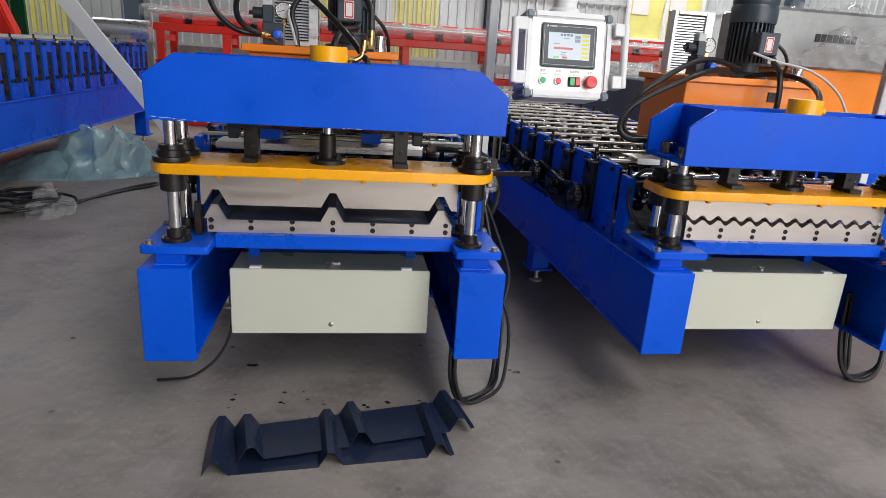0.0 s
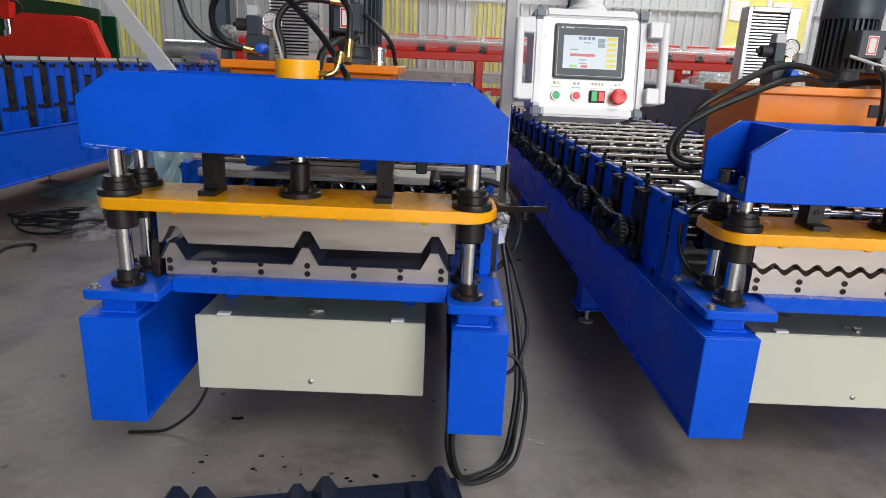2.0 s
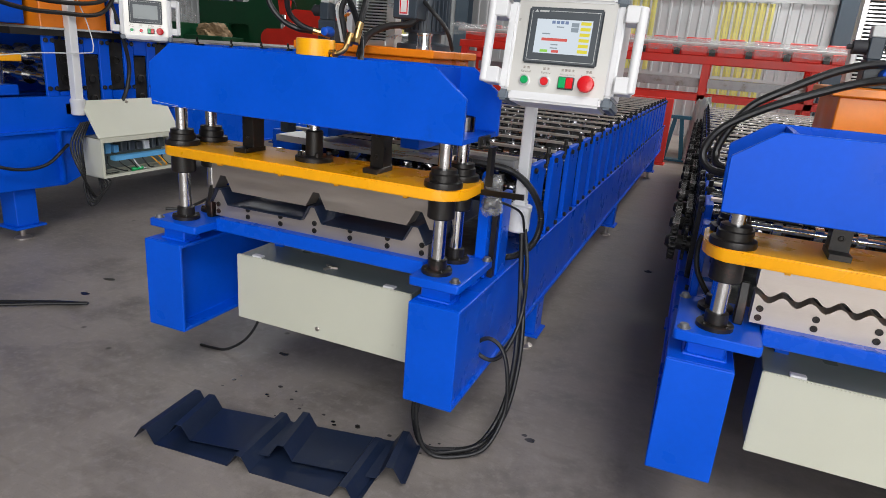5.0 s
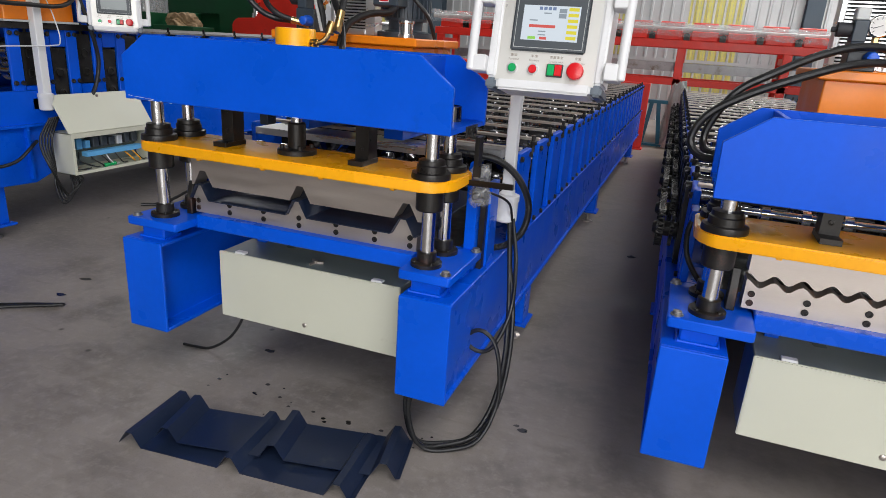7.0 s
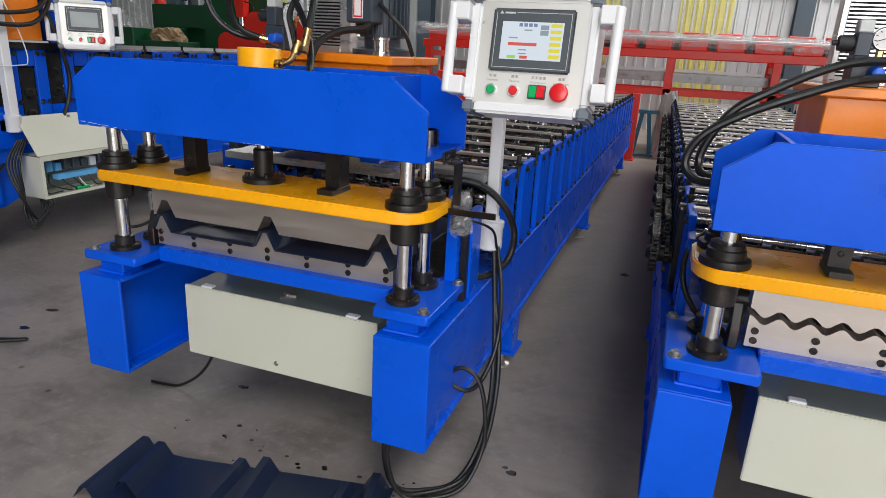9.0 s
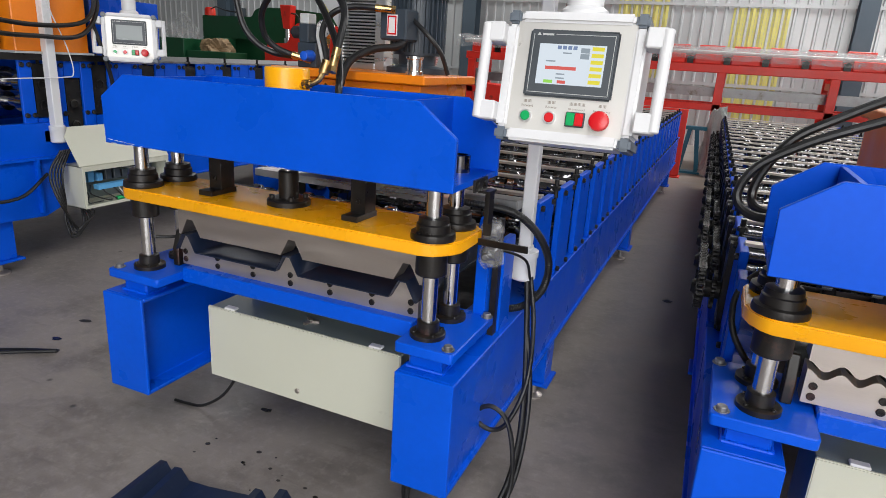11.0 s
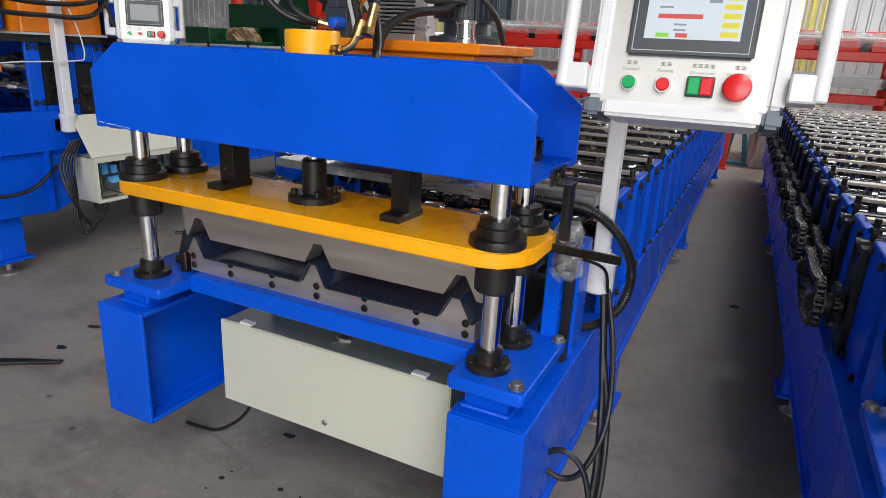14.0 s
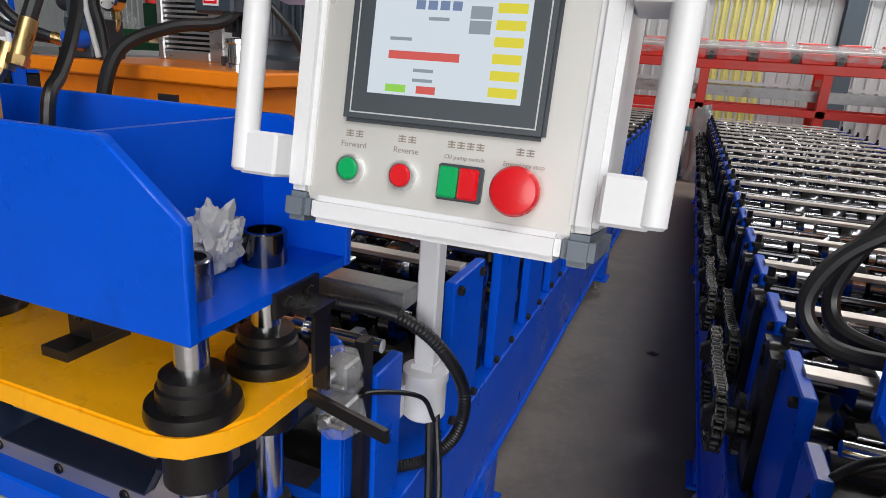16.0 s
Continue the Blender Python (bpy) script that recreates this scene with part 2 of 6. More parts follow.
def thing(name, at, label, category, group="", kind=""):
    """An Empty at a thing's base; its parts are built in the coordinates of the machine that it belongs to."""
    ob = new(name)
    ob.empty_display_size = 0.1
    ORG[ob] = Vector(at) + OFF[0]
    turn, pivot = Matrix.Rotation(SKEW[0], 3, 'Z'), SKEW[1] + OFF[0]
    ob.location = turn @ (ORG[ob] - pivot) + pivot
    ob.rotation_euler = (0, 0, SKEW[0])
    return tagged(ob, label, category, group, kind)


def mesh_of(name, bm, mat, bev=0.0, seg=1, smooth=35):
    if bev:
        edges = [e for e in bm.edges if len(e.link_faces) == 2 and e.calc_face_angle(0) > radians(30)]
        bmesh.ops.bevel(bm, geom=edges, offset=bev, segments=seg, affect='EDGES', clamp_overlap=True)
    bmesh.ops.recalc_face_normals(bm, faces=bm.faces)
    me = bpy.data.meshes.new(name)
    bm.to_mesh(me)
    bm.free()
    for m in (mat if isinstance(mat, (list, tuple)) else [mat]):
        me.materials.append(m)
    if smooth:
        me.shade_smooth()
        me.set_sharp_from_angle(angle=radians(smooth))
    return me


def part(name, bm, mat, parent=None, label="", bev=0.0, seg=1, smooth=35):
    org = ORG[parent] if parent else Vector((0, 0, 0))
    bmesh.ops.translate(bm, verts=bm.verts, vec=OFF[0] - org)
    ob = new(name, mesh_of(name, bm, mat, bev, seg, smooth))
    ob.parent = parent
    ORG[ob] = org
    return tagged(ob, label)


def again(name, src, parent, move, label=""):
    """Another piece on the same mesh, moved from the first one."""
    ob = new(name, src.data)
    ob.parent = parent
    ob.location = src.location + Vector(move)
    ORG[ob] = ORG[src]
    return tagged(ob, label)


def solo(name, bm, mat, label, category, group="", kind="", bev=0.0, seg=1, smooth=35):
    """A thing that is one mesh, with its origin at its base."""
    bmesh.ops.translate(bm, verts=bm.verts, vec=OFF[0])
    lo = Vector([min(v.co[i] for v in bm.verts) for i in range(3)])
    hi = Vector([max(v.co[i] for v in bm.verts) for i in range(3)])
    at = Vector(((lo.x + hi.x) / 2, (lo.y + hi.y) / 2, lo.z))
    bmesh.ops.translate(bm, verts=bm.verts, vec=-at)
    ob = new(name, mesh_of(name, bm, mat, bev, seg, smooth))
    ob.location = at
    ORG[ob] = at
    return tagged(ob, label, category, group, kind)


def bm_new():
    return bmesh.new()


def box(bm, x0, x1, y0, y1, z0, z1, mat=0, m=None):
    vs = [bm.verts.new(Vector((x, y, z))) for x in (x0, x1) for y in (y0, y1) for z in (z0, z1)]
    if m is not None:
        for v in vs:
            v.co = m @ v.co
    for a in ((0, 1, 3, 2), (4, 6, 7, 5), (0, 4, 5, 1), (2, 3, 7, 6), (0, 2, 6, 4), (1, 5, 7, 3)):
        bm.faces.new([vs[i] for i in a]).material_index = mat
    return bm


def rod(bm, a, b, r, r2=None, seg=20, mat=0):
    """A cylinder or cone from a to b."""
    a, b = Vector(a), Vector(b)
    q = (b - a).to_track_quat('Z', 'Y')
    r2 = r if r2 is None else r2
    rings = []
    for p, rr in ((a, r), (b, r2)):
        rings.append([bm.verts.new(p + q @ Vector((rr * math.cos(2 * math.pi * i / seg), rr * math.sin(2 * math.pi * i / seg), 0))) for i in range(seg)])
    for i in range(seg):
        j = (i + 1) % seg
        bm.faces.new((rings[0][i], rings[0][j], rings[1][j], rings[1][i])).material_index = mat
    bm.faces.new(rings[0][::-1]).material_index = mat
    bm.faces.new(rings[1]).material_index = mat
    return bm


def lathe(bm, at, profile, axis='Z', seg=24, mat=0):
    """Turned form: profile rows of radius, height along the axis."""
    at = Vector(at)
    turn = {'Z': Matrix.Identity(3), 'X': Matrix.Rotation(radians(90), 3, 'Y'), 'Y': Matrix.Rotation(radians(-90), 3, 'X'),
            '-Y': Matrix.Rotation(radians(90), 3, 'X'), '-X': Matrix.Rotation(radians(-90), 3, 'Y')}[axis]
    rings = [[bm.verts.new(at + turn @ Vector((r * math.cos(2 * math.pi * i / seg), r * math.sin(2 * math.pi * i / seg), h))) for i in range(seg)] for r, h in profile]
    for p, q in zip(rings, rings[1:]):
        for i in range(seg):
            j = (i + 1) % seg
            bm.faces.new((p[i], p[j], q[j], q[i])).material_index = mat
    bm.faces.new(rings[0][::-1]).material_index = mat
    bm.faces.new(rings[-1]).material_index = mat
    return bm


def prism(bm, pts, axis, a, b, mat=0):
    """A flat outline pushed from a to b along an axis; pts are the other two coordinates in xyz order."""
    def at(p, h):
        return {'x': (h, p[0], p[1]), 'y': (p[0], h, p[1]), 'z': (p[0], p[1], h)}[axis]
    lo, hi = [bm.verts.new(at(p, a)) for p in pts], [bm.verts.new(at(p, b)) for p in pts]
    n = len(pts)
    for i in range(n):
        j = (i + 1) % n
        bm.faces.new((lo[i], lo[j], hi[j], hi[i])).material_index = mat
    bm.faces.new(lo[::-1]).material_index = mat
    bm.faces.new(hi).material_index = mat
    return bm


def spline(pts, steps=8):
    pts = [Vector(p) for p in pts]
    pts = [2 * pts[0] - pts[1]] + pts + [2 * pts[-1] - pts[-2]]
    out = []
    for k in range(1, len(pts) - 2):
        p0, p1, p2, p3 = pts[k - 1:k + 3]
        for s in range(steps):
            u = s / steps
            out.append(0.5 * (2 * p1 + (p2 - p0) * u + (2 * p0 - 5 * p1 + 4 * p2 - p3) * u * u + (3 * p1 - p0 - 3 * p2 + p3) * u ** 3))
    return out + [pts[-2]]


def sweep(bm, pts, r, seg=8, steps=8, mat=0, ribbed=0.0):
    """A round cable or hose along a smooth line through the points."""
    line = spline(pts, steps) if steps > 1 else [Vector(p) for p in pts]
    side, rings = None, []
    for k, p in enumerate(line):
        ahead = (line[min(k + 1, len(line) - 1)] - line[max(k - 1, 0)]).normalized()
        if side is None:
            side = ahead.orthogonal().normalized()
        side = (side - ahead * side.dot(ahead)).normalized()
        up = ahead.cross(side)
        rr = r * (1 + (ribbed if k % 2 else 0))
        rings.append([bm.verts.new(p + rr * (math.cos(2 * math.pi * i / seg) * side + math.sin(2 * math.pi * i / seg) * up)) for i in range(seg)])
    for a, b in zip(rings, rings[1:]):
        for i in range(seg):
            j = (i + 1) % seg
            bm.faces.new((a[i], a[j], b[j], b[i])).material_index = mat
    bm.faces.new(rings[0][::-1]).material_index = mat
    bm.faces.new(rings[-1]).material_index = mat
    return bm


def hexbolt(bm, at, r, h, axis='Z', mat=0):
    return lathe(bm, at, [(r, 0), (r, h * 0.8), (r * 0.8, h)], axis, 6, mat)


def socket_bolt(bm, at, r, h, axis='Y', mat=0):
    """A round cap screw with a hollow in its head."""
    return lathe(bm, at, [(r, 0), (r, h * 0.85), (r * 0.9, h), (r * 0.55, h), (r * 0.5, h * 0.4)], axis, 14, mat)

# ---------------------------------------------------------------- the hall
X0, X1, Y0, Y1, TOP = -16.0, 14.0, -7.5, 15.0, 7.5


def corrugated(name, axis, a, b, at, z0, z1, mat, inward, pitch=0.2, deep=0.03, holes=()):
    """A wall of ribbed steel sheet with thickness; holes are (from, to, low, high) openings."""
    bm = bm_new()
    spans = sorted(holes)
    pieces, cur = [], a
    for h0, h1, l, u in spans:
        pieces += [(cur, h0, z0, z1), (h0, h1, z0, l), (h0, h1, u, z1)]
        cur = h1
    pieces.append((cur, b, z0, z1))
    for p, q, lo, hi in pieces:
        if q - p < 0.01 or hi - lo < 0.01:
            continue
        n = max(1, round((q - p) / pitch))
        step = (q - p) / n
        line = []
        for i in range(n):
            u = p + i * step
            line += [(u, 0), (u + step * 0.68, 0), (u + step * 0.76, deep), (u + step * 0.92, deep)]
        line.append((q, 0))
        outline = [(u, at + inward * d) for u, d in line] + [(q, at - inward * 0.05), (p, at - inward * 0.05)]
        if axis == 'y':
            outline = [(v, u) for u, v in outline]
        prism(bm, outline, 'z', lo, hi)
    ob = part(name, bm, mat, smooth=0)
    return tagged(ob, "pale grey ribbed steel sheet wall of the hall", "wall", kind="structure")


WALLSHEET = surface("pale_grey_wall_sheet", (0.52, 0.54, 0.55), 0.4, metal=0.2, vary=0.06, scale=1.2, fine=30, bump=0.02, dirt=(0.36, 0.37, 0.37), dirt_at=0.62, dirt_scale=0.8)
# dark colour of the unseen roof keeps bounced light low
ROOFSHEET = surface("grey_roof_sheet", (0.17, 0.18, 0.19), 0.5, vary=0.06, scale=1.0, fine=30, bump=0.02)
YELLOWPANEL = surface("yellowed_translucent_panel", (0.75, 0.7, 0.22), 0.45, vary=0.12, scale=3, fine=40, bump=0.03)

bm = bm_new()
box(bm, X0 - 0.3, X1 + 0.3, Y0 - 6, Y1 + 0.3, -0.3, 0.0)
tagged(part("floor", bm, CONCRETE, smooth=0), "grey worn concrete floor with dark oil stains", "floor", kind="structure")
corrugated("wall_north", 'x', X0, X1, Y1, 0, TOP, WALLSHEET, -1)
corrugated("wall_west", 'y', Y0, Y1, X0, 0, TOP, WALLSHEET, 1)
corrugated("wall_east", 'y', Y0, Y1, X1, 0, TOP, WALLSHEET, -1)
# unseen wall behind the camera, set near, with a gate hole for its lamp
corrugated("wall_south", 'x', X0, X1, Y0, 0, TOP, WALLSHEET, 1, holes=[(0.8, 10.8, 0.0, 5.6)])
# unseen roof in bays, added to shape the light, open at the fill lamps
bm = bm_new()
xs = sorted({X0, X1, *(v for r in ROOF_FILLS for v in r[:2])})
ys = sorted({Y0, Y1, *(v for r in ROOF_FILLS for v in r[2:4])})
for a, b in zip(xs, xs[1:]):
    for c, d in zip(ys, ys[1:]):
        u, v = (a + b) / 2, (c + d) / 2
        if not any(r[0] < u < r[1] and r[2] < v < r[3] for r in ROOF_FILLS):
            box(bm, a, b, c, d, TOP, TOP + 0.1)
tagged(part("ceiling", bm, ROOFSHEET, smooth=0), "unseen grey sheet roof left open at the added lamps", "ceiling", kind="structure")

# steel columns and wall girts
for x in (-11.6, -4.5, 3.1, 10.4):
    t = thing("column", (x, Y1 - 0.2, 0), "blue-grey painted steel column against the sheet wall", "column", "wall columns", "structure")
    bm = bm_new()
    box(bm, x - 0.15, x + 0.15, Y1 - 0.08, Y1 - 0.06, 0, TOP)
    box(bm, x - 0.15, x + 0.15, Y1 - 0.38, Y1 - 0.36, 0, TOP)
    box(bm, x - 0.006, x + 0.006, Y1 - 0.36, Y1 - 0.08, 0, TOP)
    part("post", bm, COLUMN, t)
    bm = bm_new()
    box(bm, x - 0.2, x + 0.2, Y1 - 0.42, Y1 - 0.05, 0, 0.02)
    part("base_plate", bm, COLUMN, t)
for z in (1.25, 2.75, 4.2, 5.6):
    bm = bm_new()
    box(bm, X0, X1, Y1 - 0.055, Y1 - 0.034, z - 0.03, z + 0.03)
    tagged(part("girt", bm, WALLSHEET, smooth=0), "white steel rail along the sheet wall", "rail", "wall girts", "structure")
# yellowed light panels in the far wall
for x, z0, z1 in ((-8.6, 1.3, 4.0), (-1.3, 1.3, 4.0), (-6.9, 0.3, 4.0), (0.9, 0.3, 2.7)):
    bm = bm_new()
    n = 5
    for i in range(n):
        u = x + i * 0.2
        box(bm, u, u + 0.136, Y1 - 0.012, Y1 - 0.004, z0, z1)
        box(bm, u + 0.142, u + 0.194, Y1 - 0.042, Y1 - 0.034, z0, z1)
    tagged(part("light_panel", bm, YELLOWPANEL, smooth=0), "yellowed translucent ribbed sheet in the wall", "wall panel", "light panels", "structure")


def window(x, z, w, h):
    t = thing("window_1", (x, Y1 - 0.1, z), "white-framed window with yellow curtains behind the panes", "window", kind="structure")
    bm = bm_new()
    for a, b, c, d in ((x, x + w, z, z + 0.08), (x, x + w, z + h - 0.08, z + h), (x, x + 0.08, z + 0.08, z + h - 0.08), (x + w - 0.08, x + w, z + 0.08, z + h - 0.08), (x + w / 2 - 0.05, x + w / 2 + 0.05, z + 0.08, z + h - 0.08)):
        box(bm, a, b, Y1 - 0.16, Y1 - 0.06, c, d)
    part("window_frame", bm, WHITE, t, bev=0.008)
    for a in (x + 0.08, x + w / 2 + 0.05):
        bm = bm_new()
        box(bm, a, a + w / 2 - 0.13, Y1 - 0.1, Y1 - 0.085, z + 0.08, z + h - 0.08)
        part("pane", bm, YELLOWPANEL, t)
        bm = bm_new()
        box(bm, a + 0.05, a + 0.45, Y1 - 0.112, Y1 - 0.106, z + h * 0.45, z + h * 0.75)
        part("notice", bm, PAPER, t, "white paper notice")


window(6.3, 1.95, 1.9, 1.35)

# ---------------------------------------------------------------- the roll forming machines


def i_beam(bm, x0, x1, y0, y1, z0, z1, out, inn):
    """A rail with flanges; its web is set back from the two sides by out and inn (x0 side first)."""
    f = 0.014
    prism(bm, [(x0, z0), (x1, z0), (x1, z0 + f), (x1 - inn, z0 + f), (x1 - inn, z1 - f), (x1, z1 - f), (x1, z1), (x0, z1), (x0, z1 - f), (x0 + out, z1 - f), (x0 + out, z0 + f), (x0, z0 + f)], 'y', y0, y1)


def machine_frame(label, feet, end=9.6, first=2.885, top=0.958, chain=True):
    t = thing("roll_forming_machine", (0, 5.9, 0), label, "roll forming machine", "roll forming lines")
    for x0, x1, o, i in ((-0.655, -0.480, 0.012, 0.06), (0.453, 0.626, 0.06, 0.012)):
        bm = bm_new()
        i_beam(bm, x0, x1, 2.186, end, 0.255, 0.602, o, i)
        rail = part("main_beam", bm, BLUE, t, bev=0.003)
        bm = bm_new()
        box(bm, x0, x1, 2.174, 2.186, 0.255, 0.602)
        part("end_cap", bm, BLUE, rail, bev=0.003)
    for y in feet:
        bm = bm_new()
        box(bm, -0.480, 0.453, y - 0.05, y + 0.05, 0.3, 0.42)
        part("cross_member", bm, BLUE, t)
        for x in (-0.585, 0.572):
            bm = bm_new()
            box(bm, x - 0.055, x + 0.055, y - 0.06, y + 0.06, 0.1, 0.255)
            box(bm, x - 0.075, x + 0.075, y - 0.08, y + 0.08, 0.088, 0.1)
            leg = part("leg", bm, BLUE, t, bev=0.003)
            bm = bm_new()
            rod(bm, (x, y, 0.015), (x, y, 0.14), 0.012, seg=12)
            hexbolt(bm, (x, y, 0.06), 0.022, 0.018)
            lathe(bm, (x, y, 0), [(0.04, 0), (0.04, 0.008), (0.02, 0.018)])
            part("levelling_foot", bm, STEEL, leg)
    # roll stations
    pitch, wide = 0.336, 0.195
    n = int((end - first) / pitch)
    plates = []
    for s, x0, x1 in ((-1, -0.615, -0.59), (1, 0.595, 0.62)):
        bm = bm_new()
        box(bm, x0, x1, first, first + wide, 0.602, top)
        up = part("upright", bm, BLUE, t, bev=0.003)
        bm = bm_new()
        g0, g1 = first + wide + 0.006, first + pitch - 0.006
        xm = (x0 + x1) / 2
        box(bm, xm - 0.03, xm + (0.012 if s < 0 else -0.02), g0, g1, 0.606, top - 0.028)
        for z in (0.72, 0.88) if s < 0 else ():
            lathe(bm, (xm, (g0 + g1) / 2, z), [(0.032, 0), (0.032, 0.03), (0.022, 0.036), (0.02, 0.02)], '-X', 14)
        rod(bm, (xm, (g0 + g1) / 2, top - 0.028), (xm, (g0 + g1) / 2, top + 0.042), 0.009, seg=8)
        hexbolt(bm, (xm, (g0 + g1) / 2, top + 0.002), 0.016, 0.016)
        bear = part("bearing_block", bm, GREASE, t)
        bm = bm_new()
        hexbolt(bm, (x1 if s > 0 else x0, first + 0.025, top - 0.023), 0.011, 0.012, 'X' if s > 0 else '-X')
        bolt = part("bolt", bm, BLACKSTEEL, t)
        for k in range(n):
            if k:
                again("upright", up, t, (0, k * pitch, 0))
            for dy, dz in ((0, 0), (wide - 0.05, 0), (0, 0.645 - top), (wide - 0.05, 0.645 - top)):
                if k or dy or dz:
                    again("bolt", bolt, t, (0, k * pitch + dy, dz))
        for k in range(1, n - 1):
            again("bearing_block", bear, t, (0, k * pitch, 0))
    # shafts and forming rolls, alternating along the line
    ym = first + wide + (pitch - wide) / 2
    bm = bm_new()
    for z, r in ((0.72, 0.03), (top - 0.073, 0.03)):
        rod(bm, (-0.6, ym, z), (0.6, ym, z), r, seg=16)
    shaft = part("shaft", bm, ROLLSTEEL, t)
    rnd = random.Random(4)
    kinds = []
    for w, r in ((0.018, 0.066), (0.03, 0.072), (0.042, 0.06)):
        bm = bm_new()
        lathe(bm, (-w, ym, 0.72), [(r * 0.8, 0), (r, w * 0.5), (r, w * 1.5), (r * 0.8, 2 * w)], 'X', 18)
        kinds.append(part("forming_roll", bm, ROLLSTEEL, t))
    used = set()
    for k in range(n - 1):
        for x in np.linspace(-0.47, 0.47, 9):
            for z in (0.0, top - 0.793):
                i = rnd.randrange(3)
                if i not in used:
                    used.add(i)
                    kinds[i].location += Vector((float(x), k * pitch, z))
                    continue
                o = new("forming_roll", kinds[i].data)
                o.parent, o.location = t, Vector((float(x) + rnd.uniform(-0.02, 0.02), k * pitch, z))
    bm = bm_new()
    box(bm, -0.6, 0.6, first + wide * 0.5 - 0.019, first + wide * 0.5 + 0.019, top - 0.002, top + 0.009)
    tie = part("tie_bar", bm, STEEL, t, bev=0.001)
    bm = bm_new()
    rod(bm, (-0.6, first + wide * 0.5 + 0.168, top - 0.013), (0.6, first + wide * 0.5 + 0.168, top - 0.013), 0.009, seg=10)
    tie2 = part("guide_rod", bm, ROLLSTEEL, t)
    for k in range(1, n - 1):
        again("shaft", shaft, t, (0, k * pitch, 0))
    for k in range(1, n):
        again("tie_bar", tie, t, (0, k * pitch, 0))
        if k < n - 1:
            again("guide_rod", tie2, t, (0, k * pitch, 0))
    # oil tray below the rolls
    bm = bm_new()
    box(bm, -0.480, 0.453, 2.7, end - 0.02, 0.56, 0.575)
    part("oil_tray", bm, GREASE, t)
    # exit side: guide plates, entry shafts
    bm = bm_new()
    box(bm, -0.5, 0.36, 2.77, 2.93, 0.952, 0.958)
    box(bm, -0.5, 0.36, 2.762, 2.77, 0.93, 0.958)
    part("exit_tray", bm, ALU, t, "bright steel tray at the exit", bev=0.001)
    bm = bm_new()
    rod(bm, (-0.57, 2.7, 0.85), (0.57, 2.7, 0.85), 0.02, seg=14)
    part("exit_roll_shaft", bm, BLACKSTEEL, t)
    for x in (-0.39, -0.27, -0.16, -0.04, 0.07, 0.13, 0.24, 0.37):
        bm = bm_new()
        lathe(bm, (x - 0.016, 2.7, 0.85), [(0.02, 0), (0.05, 0), (0.056, 0.006), (0.056, 0.026), (0.05, 0.032), (0.02, 0.032)], 'X', 22)
        part("exit_roll", bm, COPPERY if x > 0 else BLACKSTEEL, t)
    bm = bm_new()
    rod(bm, (-0.57, 2.66, 0.9), (0.57, 2.66, 0.9), 0.013, seg=12)
    for x in np.linspace(-0.4, 0.4, 8):
        rod(bm, (x - 0.012, 2.66, 0.9), (x + 0.012, 2.66, 0.9), 0.024, seg=14)
    part("exit_shaft", bm, CHROME, t)
    bm = bm_new()
    rod(bm, (-0.4, 2.74, 1.04), (0.33, 2.74, 1.04), 0.02, seg=14)
    part("measuring_roll", bm, COPPERY, t)
    for x in (-0.42, 0.33):
        bm = bm_new()
        box(bm, x - 0.02, x + 0.02, 2.71, 2.77, 0.98, 1.08)
        lathe(bm, (x - 0.024, 2.74, 1.04), [(0.034, 0), (0.034, 0.048)], 'X', 16)
        part("roll_holder", bm, MOTOR, t, bev=0.004)
    for x in (-0.605, 0.6):
        bm = bm_new()
        box(bm, x - 0.012, x + 0.012, 2.56, 2.66, 0.602, 0.9)
        part("end_plate", bm, BLUE, t, bev=0.003)
    if chain:
        drive_chains(t, ym, pitch, n - 1)
    return t


